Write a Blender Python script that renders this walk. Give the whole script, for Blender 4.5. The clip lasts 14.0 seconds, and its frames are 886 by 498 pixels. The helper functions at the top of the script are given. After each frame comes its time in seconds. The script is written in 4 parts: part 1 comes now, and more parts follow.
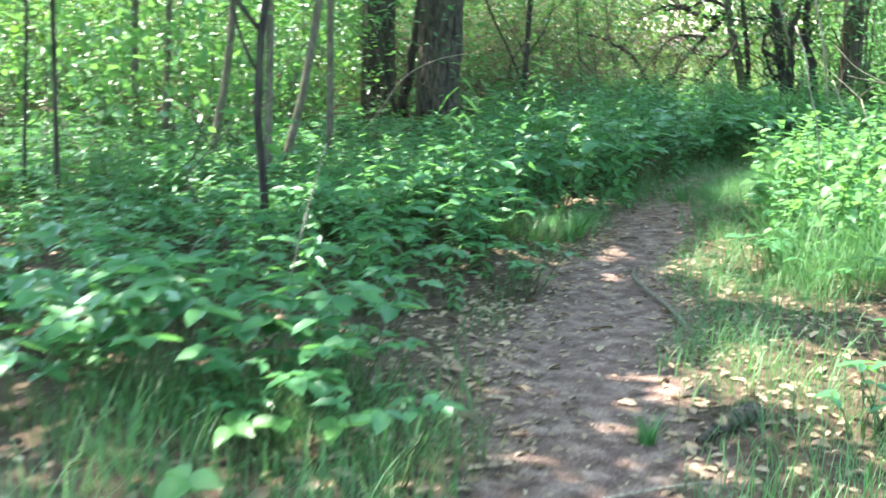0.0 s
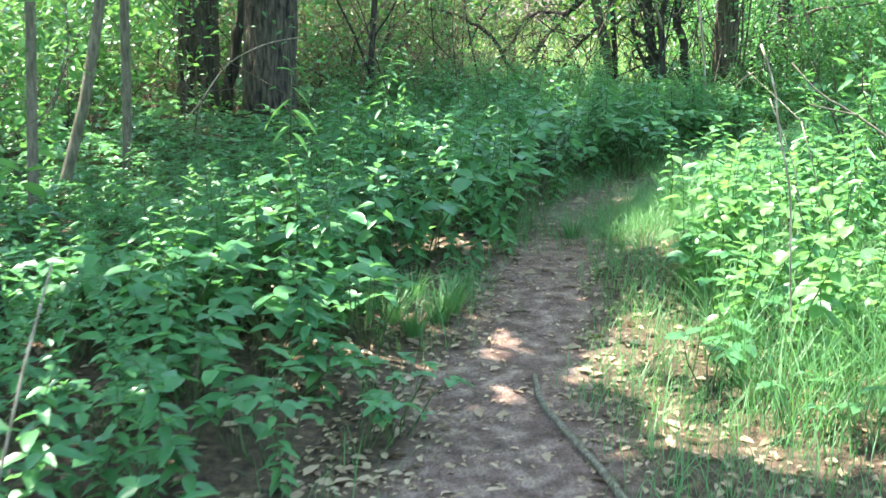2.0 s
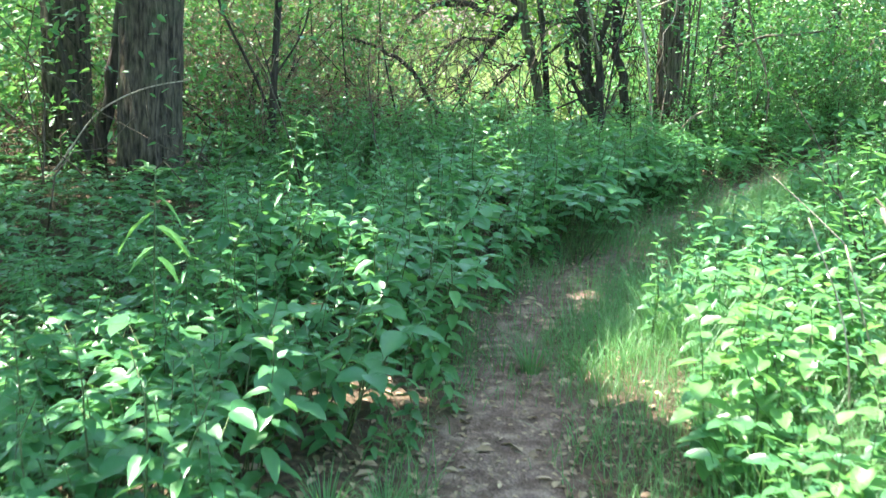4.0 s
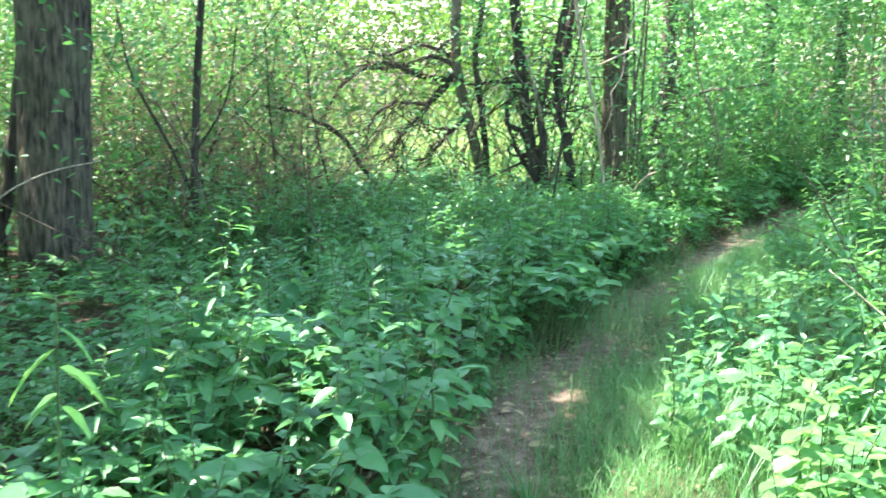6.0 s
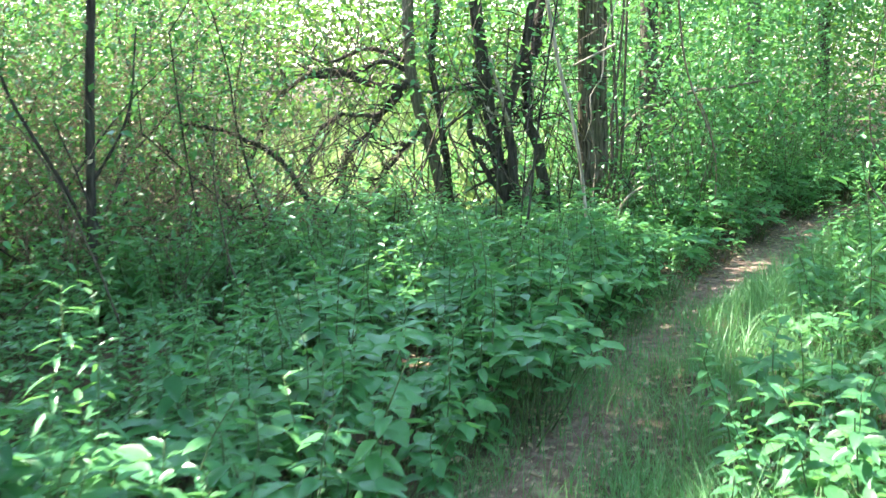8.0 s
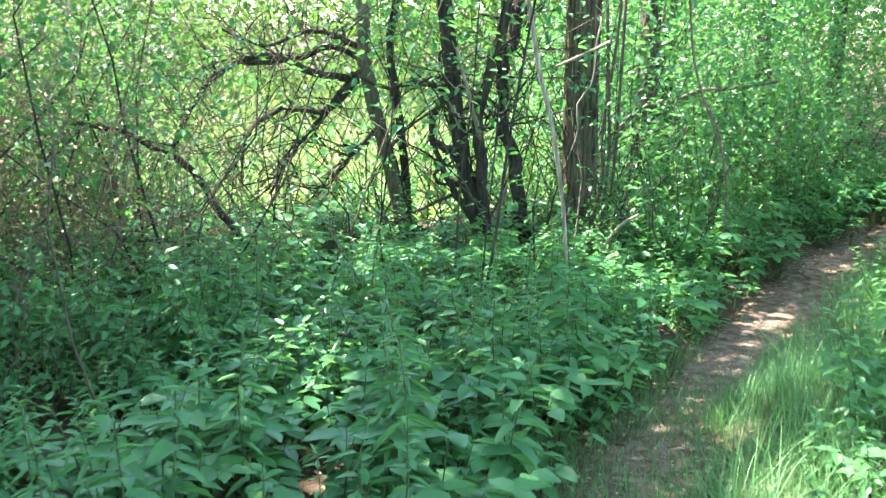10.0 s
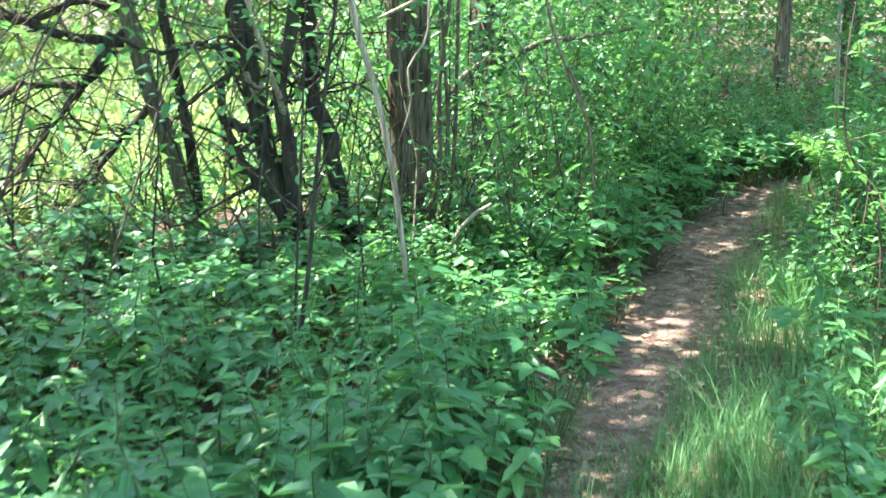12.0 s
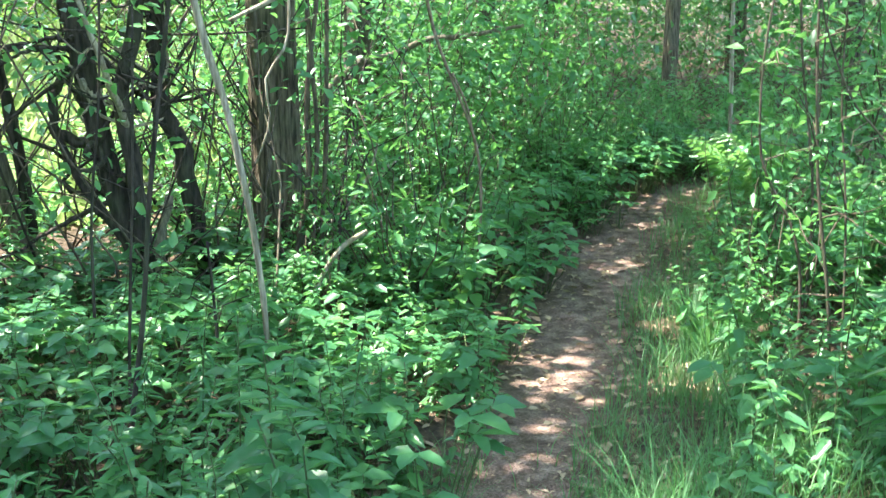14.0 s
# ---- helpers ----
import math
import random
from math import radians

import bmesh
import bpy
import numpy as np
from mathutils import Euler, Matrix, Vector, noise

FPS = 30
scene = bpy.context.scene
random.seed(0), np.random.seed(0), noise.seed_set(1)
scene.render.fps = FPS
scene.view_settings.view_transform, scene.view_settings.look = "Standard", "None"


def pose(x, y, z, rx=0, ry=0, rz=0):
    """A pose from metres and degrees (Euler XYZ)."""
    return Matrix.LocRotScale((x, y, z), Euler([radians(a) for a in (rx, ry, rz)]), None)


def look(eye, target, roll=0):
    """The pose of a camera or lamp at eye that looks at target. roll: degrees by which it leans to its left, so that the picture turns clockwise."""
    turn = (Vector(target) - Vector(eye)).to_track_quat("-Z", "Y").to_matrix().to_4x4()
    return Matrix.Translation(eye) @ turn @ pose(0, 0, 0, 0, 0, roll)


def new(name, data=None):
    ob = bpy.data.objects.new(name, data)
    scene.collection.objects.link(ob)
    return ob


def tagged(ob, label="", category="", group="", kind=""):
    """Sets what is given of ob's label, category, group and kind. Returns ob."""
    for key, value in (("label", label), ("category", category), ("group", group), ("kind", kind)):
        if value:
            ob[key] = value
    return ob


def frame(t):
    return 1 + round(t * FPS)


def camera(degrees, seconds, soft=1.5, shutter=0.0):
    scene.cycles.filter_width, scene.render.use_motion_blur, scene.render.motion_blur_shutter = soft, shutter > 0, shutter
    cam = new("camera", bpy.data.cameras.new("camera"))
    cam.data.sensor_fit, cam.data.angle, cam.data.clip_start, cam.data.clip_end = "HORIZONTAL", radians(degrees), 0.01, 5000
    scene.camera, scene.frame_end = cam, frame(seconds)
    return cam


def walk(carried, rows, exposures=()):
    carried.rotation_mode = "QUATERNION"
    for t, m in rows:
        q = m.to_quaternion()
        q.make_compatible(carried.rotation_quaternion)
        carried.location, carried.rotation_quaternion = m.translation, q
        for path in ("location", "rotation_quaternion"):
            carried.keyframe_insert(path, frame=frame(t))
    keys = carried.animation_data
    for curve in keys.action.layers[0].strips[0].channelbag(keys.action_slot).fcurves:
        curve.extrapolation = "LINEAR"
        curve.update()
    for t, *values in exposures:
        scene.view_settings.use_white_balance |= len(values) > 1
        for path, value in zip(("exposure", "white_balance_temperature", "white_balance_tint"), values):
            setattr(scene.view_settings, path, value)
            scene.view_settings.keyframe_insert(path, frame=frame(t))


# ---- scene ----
cam = camera(42.0, 14.0, shutter=0.5)
EXPOSURE, SKY, SUN = 3.32, 0.15, 3.1
PATH = [
    (0, (0.451, -0.566, 1.223), (0.346, 1.396, 0.848), 0.8),
    (0.5, (0.523, -0.009, 1.334), (0.478, 1.948, 0.927), -1.2),
    (1, (0.46, 0.454, 1.373), (0.452, 2.408, 0.948), 0.1),
    (1.5, (0.366, 0.903, 1.429), (0.486, 2.859, 1.031), 0.5),
    (2, (0.42, 1.307, 1.413), (0.587, 3.251, 0.975), 1.7),
    (2.5, (0.524, 1.703, 1.523), (0.716, 3.645, 1.088), -0.1),
    (3, (0.51, 2.184, 1.594), (0.784, 4.117, 1.16), 1.2),
    (3.2, (0.505, 2.333, 1.609), (0.81, 4.262, 1.181), 2.3),
    (5.3, (0.492, 3.792, 1.772), (0.859, 5.705, 1.321), 1.4),
    (5.5, (0.491, 3.82, 1.756), (0.87, 5.732, 1.307), 1.2),
    (6, (0.456, 3.939, 1.696), (0.915, 5.857, 1.363), 0.8),
    (6.5, (0.638, 4.226, 1.672), (1.184, 6.123, 1.346), 1.2),
    (7, (0.765, 4.562, 1.714), (1.319, 6.454, 1.381), 0.1),
    (7.5, (0.804, 5.026, 1.703), (1.325, 6.928, 1.37), 0.0),
    (8, (0.936, 5.458, 1.646), (1.445, 7.365, 1.328), -0.9),
    (8.2, (1.032, 5.65, 1.664), (1.546, 7.557, 1.347), -1.0),
    (10.3, (1.748, 7.408, 1.869), (2.272, 9.297, 1.472), 1.2),
    (10.5, (1.79, 7.584, 1.87), (2.334, 9.464, 1.459), 0.0),
    (11, (1.957, 8.02, 1.837), (2.61, 9.859, 1.4), 0.2),
    (11.5, (2.162, 8.446, 1.817), (2.927, 10.234, 1.349), 0.9),
    (12, (2.273, 8.868, 1.812), (3.08, 10.638, 1.349), -0.3),
    (12.5, (2.488, 9.221, 1.8), (3.352, 10.969, 1.356), -1.5),
    (13, (2.676, 9.445, 1.821), (3.617, 11.152, 1.375), -1.1),
    (13.5, (2.689, 9.547, 1.847), (3.659, 11.221, 1.341), -1.6),
    (14, (2.676, 9.547, 1.847), (3.655, 11.222, 1.363), 0.3),
]
walk(cam, [(t, look(eye, target, roll)) for t, eye, target, roll in PATH], [(0, EXPOSURE - 0.03), (1, EXPOSURE + 0.12), (2.6, EXPOSURE), (3.2, EXPOSURE), (5.5, EXPOSURE + 0.34), (8, EXPOSURE + 0.2), (11, EXPOSURE + 0.3), (13, EXPOSURE + 0.2), (14, EXPOSURE + 0.2)])

# ---- world and sun ----
TO_SUN = Vector((-0.30, 0.22, 0.93)).normalized()
world = bpy.data.worlds.new("world")
scene.world = world
world.use_nodes = True
sky = world.node_tree.nodes.new("ShaderNodeTexSky")
sky.sky_type, sky.sun_disc = "NISHITA", False
sky.sun_elevation = math.asin(TO_SUN.z)
sky.sun_rotation = math.atan2(TO_SUN.x, TO_SUN.y)
world.node_tree.links.new(sky.outputs[0], world.node_tree.nodes["Background"].inputs[0])
world.node_tree.nodes["Background"].inputs[1].default_value = SKY
sun_data = bpy.data.lights.new("sun", "SUN")
sun_data.energy, sun_data.angle, sun_data.color = SUN, radians(0.55), (1.0, 0.95, 0.86)
sun = new("sun", sun_data)
sun.matrix_world = look(TO_SUN * 40, (0, 0, 0))

rng = np.random.default_rng(7)


# ---- materials ----
def nodes_of(name):
    m = bpy.data.materials.new(name)
    m.use_nodes = True
    nt = m.node_tree
    nt.nodes.clear()
    return m, nt, lambda kind: nt.nodes.new(kind), nt.links.new


def ramp(nt, stops):
    r = nt.nodes.new("ShaderNodeValToRGB")
    while len(r.color_ramp.elements) < len(stops):
        r.color_ramp.elements.new(0.5)
    for e, (p, c) in zip(r.color_ramp.elements, stops):
        e.position, e.color = p, (*c, 1)
    return r


def leaf_material(name, dark, mid, light, through_color, gloss=0.36, translucent=0.35):
    m, nt, n, link = nodes_of(name)
    geo, info, coord = n("ShaderNodeNewGeometry"), n("ShaderNodeObjectInfo"), n("ShaderNodeTexCoord")
    patch = n("ShaderNodeTexNoise")
    patch.inputs["Scale"].default_value = 1.3
    link(coord.outputs["Object"], patch.inputs["Vector"])
    fine = n("ShaderNodeTexNoise")
    fine.inputs["Scale"].default_value, fine.inputs["Detail"].default_value = 55, 4
    link(coord.outputs["Object"], fine.inputs["Vector"])
    a = n("ShaderNodeMath"); a.operation = "MULTIPLY"; a.inputs[1].default_value = 0.5
    link(geo.outputs["Random Per Island"], a.inputs[0])
    b = n("ShaderNodeMath"); b.operation = "MULTIPLY_ADD"; b.inputs[1].default_value = 0.3
    link(info.outputs["Random"], b.inputs[0]); link(a.outputs[0], b.inputs[2])
    c = n("ShaderNodeMath"); c.operation = "MULTIPLY_ADD"; c.inputs[1].default_value = 0.35
    link(patch.outputs[0], c.inputs[0]); link(b.outputs[0], c.inputs[2])
    col = ramp(nt, [(0.12, dark), (0.5, mid), (0.95, light)])
    link(c.outputs[0], col.inputs[0])
    vein = n("ShaderNodeMix"); vein.data_type = "RGBA"; vein.blend_type = "MULTIPLY"
    vein.inputs[0].default_value = 0.5
    vr = ramp(nt, [(0.35, (0.72, 0.75, 0.7)), (0.65, (1.1, 1.08, 1.0))])
    link(fine.outputs[0], vr.inputs[0])
    link(col.outputs[0], vein.inputs[6]); link(vr.outputs[0], vein.inputs[7])
    p = n("ShaderNodeBsdfPrincipled")
    link(vein.outputs[2], p.inputs["Base Color"])
    p.inputs["Roughness"].default_value = gloss
    p.inputs["Specular IOR Level"].default_value = 0.45
    bump = n("ShaderNodeBump"); bump.inputs["Strength"].default_value = 0.25; bump.inputs["Distance"].default_value = 0.004
    link(fine.outputs[0], bump.inputs["Height"]); link(bump.outputs[0], p.inputs["Normal"])
    tr = n("ShaderNodeBsdfTranslucent")
    tm = n("ShaderNodeMix"); tm.data_type = "RGBA"; tm.inputs[0].default_value = 0.6
    link(vein.outputs[2], tm.inputs[6]); tm.inputs[7].default_value = (*through_color, 1)
    link(tm.outputs[2], tr.inputs[0])
    mix = n("ShaderNodeMixShader"); mix.inputs[0].default_value = translucent
    link(p.outputs[0], mix.inputs[1]); link(tr.outputs[0], mix.inputs[2])
    out = n("ShaderNodeOutputMaterial"); link(mix.outputs[0], out.inputs[0])
    return m


def bark_material(name, dark, light, scale=1.0, stretch=0.12, rough=0.9, relief=0.02):
    m, nt, n, link = nodes_of(name)
    coord, mp = n("ShaderNodeTexCoord"), n("ShaderNodeMapping")
    mp.inputs["Scale"].default_value = (1, 1, stretch)
    link(coord.outputs["Object"], mp.inputs["Vector"])
    ridges, grain, moss = n("ShaderNodeTexNoise"), n("ShaderNodeTexNoise"), n("ShaderNodeTexNoise")
    ridges.inputs["Scale"].default_value, ridges.inputs["Detail"].default_value = 38 * scale, 6
    grain.inputs["Scale"].default_value, grain.inputs["Detail"].default_value = 130 * scale, 4
    moss.inputs["Scale"].default_value, moss.inputs["Detail"].default_value = 3.5, 3
    link(mp.outputs[0], ridges.inputs["Vector"]); link(mp.outputs[0], grain.inputs["Vector"])
    link(coord.outputs["Object"], moss.inputs["Vector"])
    r = ramp(nt, [(0.34, dark), (0.66, light)])
    link(ridges.outputs[0], r.inputs[0])
    g = n("ShaderNodeMix"); g.data_type = "RGBA"; g.blend_type = "MULTIPLY"; g.inputs[0].default_value = 0.6
    gr = ramp(nt, [(0.3, (0.5, 0.5, 0.5)), (0.7, (1.25, 1.2, 1.15))])
    link(grain.outputs[0], gr.inputs[0]); link(r.outputs[0], g.inputs[6]); link(gr.outputs[0], g.inputs[7])
    mo = n("ShaderNodeMix"); mo.data_type = "RGBA"
    mf = ramp(nt, [(0.5, (0, 0, 0)), (0.75, (0.35, 0.35, 0.35))])
    link(moss.outputs[0], mf.inputs[0]); link(mf.outputs[0], mo.inputs[0])
    link(g.outputs[2], mo.inputs[6]); mo.inputs[7].default_value = (0.09, 0.12, 0.06, 1)
    p = n("ShaderNodeBsdfPrincipled"); p.inputs["Roughness"].default_value = rough
    p.inputs["Specular IOR Level"].default_value = 0.2
    link(mo.outputs[2], p.inputs["Base Color"])
    bump = n("ShaderNodeBump"); bump.inputs["Strength"].default_value = 0.9; bump.inputs["Distance"].default_value = relief
    link(ridges.outputs[0], bump.inputs["Height"]); link(bump.outputs[0], p.inputs["Normal"])
    out = n("ShaderNodeOutputMaterial"); link(p.outputs[0], out.inputs[0])
    return m


def ground_material():
    m, nt, n, link = nodes_of("forest_floor")
    coord, att = n("ShaderNodeTexCoord"), n("ShaderNodeAttribute")
    att.attribute_name = "worn"
    big, mid_, fine, lit = (n("ShaderNodeTexNoise") for _ in range(4))
    for tex, s in ((big, 1.6), (mid_, 11), (fine, 90), (lit, 26)):
        tex.inputs["Scale"].default_value, tex.inputs["Detail"].default_value = s, 5
        link(coord.outputs["Object"], tex.inputs["Vector"])
    dirt = ramp(nt, [(0.3, (0.088, 0.058, 0.048)), (0.5, (0.172, 0.119, 0.098)), (0.72, (0.31, 0.232, 0.195))])
    link(mid_.outputs[0], dirt.inputs[0])
    speck = n("ShaderNodeMix"); speck.data_type = "RGBA"; speck.blend_type = "MULTIPLY"; speck.inputs[0].default_value = 0.8
    sr = ramp(nt, [(0.32, (0.45, 0.43, 0.42)), (0.68, (1.35, 1.3, 1.25))])
    link(fine.outputs[0], sr.inputs[0]); link(dirt.outputs[0], speck.inputs[6]); link(sr.outputs[0], speck.inputs[7])
    soil = ramp(nt, [(0.3, (0.035, 0.026, 0.018)), (0.55, (0.085, 0.06, 0.04)), (0.75, (0.16, 0.115, 0.07))])
    link(lit.outputs[0], soil.inputs[0])
    mix = n("ShaderNodeMix"); mix.data_type = "RGBA"
    add = n("ShaderNodeMath"); add.operation = "MULTIPLY_ADD"; add.inputs[1].default_value = 0.5; add.inputs[2].default_value = -0.25
    link(big.outputs[0], add.inputs[0])
    sm = n("ShaderNodeMath"); sm.operation = "ADD"; sm.use_clamp = True
    link(add.outputs[0], sm.inputs[0]); link(att.outputs["Fac"], sm.inputs[1])
    link(sm.outputs[0], mix.inputs[0]); link(soil.outputs[0], mix.inputs[6]); link(speck.outputs[2], mix.inputs[7])
    p = n("ShaderNodeBsdfPrincipled"); p.inputs["Roughness"].default_value = 0.95; p.inputs["Specular IOR Level"].default_value = 0.15
    link(mix.outputs[2], p.inputs["Base Color"])
    ht = n("ShaderNodeMath"); ht.operation = "ADD"
    link(fine.outputs[0], ht.inputs[0]); link(mid_.outputs[0], ht.inputs[1])
    bump = n("ShaderNodeBump"); bump.inputs["Strength"].default_value = 0.8; bump.inputs["Distance"].default_value = 0.03
    link(ht.outputs[0], bump.inputs["Height"]); link(bump.outputs[0], p.inputs["Normal"])
    out = n("ShaderNodeOutputMaterial"); link(p.outputs[0], out.inputs[0])
    return m


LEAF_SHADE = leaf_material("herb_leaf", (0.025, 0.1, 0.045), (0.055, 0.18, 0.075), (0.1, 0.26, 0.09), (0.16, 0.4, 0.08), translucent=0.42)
LEAF_TALL = leaf_material("tall_herb_leaf", (0.03, 0.11, 0.045), (0.06, 0.19, 0.075), (0.11, 0.28, 0.09), (0.18, 0.42, 0.08), translucent=0.42)
LEAF_FRESH = leaf_material("fresh_leaf", (0.055, 0.16, 0.045), (0.095, 0.25, 0.07), (0.16, 0.34, 0.1), (0.22, 0.46, 0.09), translucent=0.42)
LEAF_SHRUB = leaf_material("shrub_leaf", (0.025, 0.095, 0.04), (0.05, 0.165, 0.06), (0.095, 0.25, 0.075), (0.17, 0.4, 0.07), translucent=0.45)
LEAF_FAR = leaf_material("far_leaf", (0.022, 0.06, 0.015), (0.042, 0.1, 0.022), (0.068, 0.145, 0.032), (0.14, 0.26, 0.035), gloss=0.7, translucent=0.6)
LEAF_CROWN = leaf_material("crown_leaf", (0.04, 0.12, 0.03), (0.06, 0.17, 0.045), (0.09, 0.22, 0.06), (0.2, 0.45, 0.1), translucent=0.55)
GRASS = leaf_material("grass_blade", (0.042, 0.13, 0.045), (0.07, 0.19, 0.065), (0.12, 0.26, 0.085), (0.14, 0.35, 0.08), gloss=0.5)
DRY = leaf_material("dry_leaf", (0.1, 0.065, 0.04), (0.24, 0.165, 0.105), (0.45, 0.34, 0.23), (0.3, 0.2, 0.1), gloss=0.7, translucent=0.12)
STEM = bark_material("green_stem", (0.05, 0.075, 0.03), (0.11, 0.16, 0.06), 3, 0.2, 0.6, 0.001)
TWIG = bark_material("twig_bark", (0.05, 0.04, 0.03), (0.13, 0.1, 0.075), 2, 0.2, 0.85, 0.003)
MEADOW = leaf_material("meadow_grass", (0.13, 0.2, 0.07), (0.2, 0.28, 0.1), (0.3, 0.36, 0.16), (0.3, 0.42, 0.12), gloss=0.6, translucent=0.4)
BARK = bark_material("furrowed_bark", (0.028, 0.022, 0.015), (0.2, 0.165, 0.115), 1.3, 0.12, 0.95, 0.04)
BARK_GREY = bark_material("grey_bark", (0.024, 0.02, 0.016), (0.14, 0.118, 0.09), 1.0, 0.2, 0.95, 0.045)
BARK_DARK = bark_material("dark_bark", (0.018, 0.015, 0.013), (0.075, 0.06, 0.05), 1.2, 0.15, 0.9, 0.015)
BARK_SMOOTH = bark_material("sapling_bark", (0.075, 0.065, 0.048), (0.19, 0.165, 0.12), 1.5, 0.2, 0.85, 0.006)
DEADWOOD = bark_material("bleached_wood", (0.17, 0.135, 0.1), (0.44, 0.38, 0.3), 1.6, 0.1, 0.85, 0.006)
BROWNTWIG = bark_material("brown_twig", (0.1, 0.068, 0.05), (0.26, 0.19, 0.14), 2, 0.2, 0.9, 0.003)
GROUND = ground_material()


# ---- mesh helpers ----
def mesh_of(name, chunks):
    """One mesh out of (vertices, triangles, material) chunks."""
    me = bpy.data.meshes.new(name)
    mats, V, F, I, at = [], [], [], [], 0
    for v, f, mat in chunks:
        if len(f) == 0:
            continue
        if mat not in mats:
            mats.append(mat)
        V.append(v); F.append(f + at); I.append(np.full(len(f), mats.index(mat), dtype=np.int32))
        at += len(v)
    V, F, I = np.concatenate(V), np.concatenate(F), np.concatenate(I)
    me.vertices.add(len(V)); me.vertices.foreach_set("co", V.astype(np.float32).ravel())
    me.loops.add(3 * len(F)); me.loops.foreach_set("vertex_index", F.astype(np.int32).ravel())
    me.polygons.add(len(F)); me.polygons.foreach_set("loop_start", np.arange(0, 3 * len(F), 3, dtype=np.int32))
    me.polygons.foreach_set("material_index", I)
    me.polygons.foreach_set("use_smooth", np.ones(len(F), dtype=bool))
    for mat in mats:
        me.materials.append(mat)
    me.update()
    me.validate()
    return me


def unit(v):
    return v / np.maximum(np.linalg.norm(v, axis=-1, keepdims=True), 1e-9)


def leaf_shape(width, fold=0.12, droop=0.12, belly=0.4, full=True):
    """A leaf of length 1 along y, folded along its midrib."""
    if not full:
        w = width / 2
        v = np.array([(0, 0, 0), (w, belly, fold), (0, 1, -droop), (-w, belly, fold)])
        return v, np.array([(0, 1, 2), (0, 2, 3)])
    w = width / 2
    mid_ = [(0, 0, 0), (0, 0.33, 0.01), (0, 0.68, -droop * 0.35), (0, 1, -droop)]
    side = lambda s: [(s * w * 0.92, 0.2 + belly * 0.25, fold), (s * w * 0.74, 0.66, fold * 0.7 - droop * 0.4)]
    v = np.array(mid_ + side(1) + side(-1))
    f = np.array([(0, 4, 1), (1, 4, 5), (1, 5, 2), (2, 5, 3), (0, 1, 6), (1, 7, 6), (1, 2, 7), (2, 3, 7)])
    return v, f


def fine_leaf(width, fold=0.1, droop=0.14, widest=0.38):
    """A smooth leaf of length 1 along y: base, five rows of left, midrib and right, tip."""
    v = [(0, 0, 0)]
    for k, s in enumerate((0.1, 0.28, 0.48, 0.68, 0.86)):
        w = width / 2 * math.sin(math.pi * s ** (math.log(0.5) / math.log(widest))) ** 0.85
        wave = 0.012 * (-1) ** k
        drop = -droop * s**2.2
        v += [(-w, s, drop + fold * w / width * 2 + wave), (0, s, drop), (w, s, drop + fold * w / width * 2 - wave)]
    v.append((0, 1, -droop))
    f = [(0, 2, 1), (0, 3, 2), (16, 13, 14), (16, 14, 15)]
    for k in range(4):
        a = 1 + 3 * k
        f += [(a, a + 1, a + 4), (a, a + 4, a + 3), (a + 1, a + 2, a + 5), (a + 1, a + 5, a + 4)]
    return np.array(v, float), np.array(f)


COARSE = np.array([(0, 1, 2), (0, 2, 3), (0, 3, 4), (0, 4, 5)])


def coarse(V):
    """The same fine leaves with six corners each, for plants farther off."""
    W = V.reshape(-1, 17, 3)[:, [0, 6, 12, 16, 10, 4]]
    return W.reshape(-1, 3), (COARSE[None] + (np.arange(len(W)) * 6)[:, None, None]).reshape(-1, 3)


def coarse_shape(shape):
    return shape[0][[0, 6, 12, 16, 10, 4]], COARSE


BROAD = fine_leaf(0.62, 0.1, 0.12, 0.4)
OVATE = fine_leaf(0.46, 0.1, 0.16, 0.38)
NARROW = fine_leaf(0.22, 0.05, 0.24, 0.42)
HEX = coarse_shape(fine_leaf(0.5, 0.1, 0.14, 0.4))
SIMPLE = leaf_shape(0.6, 0.1, 0.1, 0.45, False)


def leaves(shape, pos, way, up, size):
    """Vertices and triangles of many leaves."""
    v, f = shape
    pos, way, up, size = (np.asarray(a, float) for a in (pos, way, up, size))
    if len(pos) == 0:
        return np.zeros((0, 3)), np.zeros((0, 3), int)
    y = unit(way)
    x = unit(np.cross(y, up) + 1e-6)
    z = np.cross(x, y)
    V = pos[:, None] + size[:, None, None] * (v[None, :, :1] * x[:, None] + v[None, :, 1:2] * y[:, None] + v[None, :, 2:] * z[:, None])
    F = f[None] + (np.arange(len(pos)) * len(v))[:, None, None]
    return V.reshape(-1, 3), F.reshape(-1, 3)


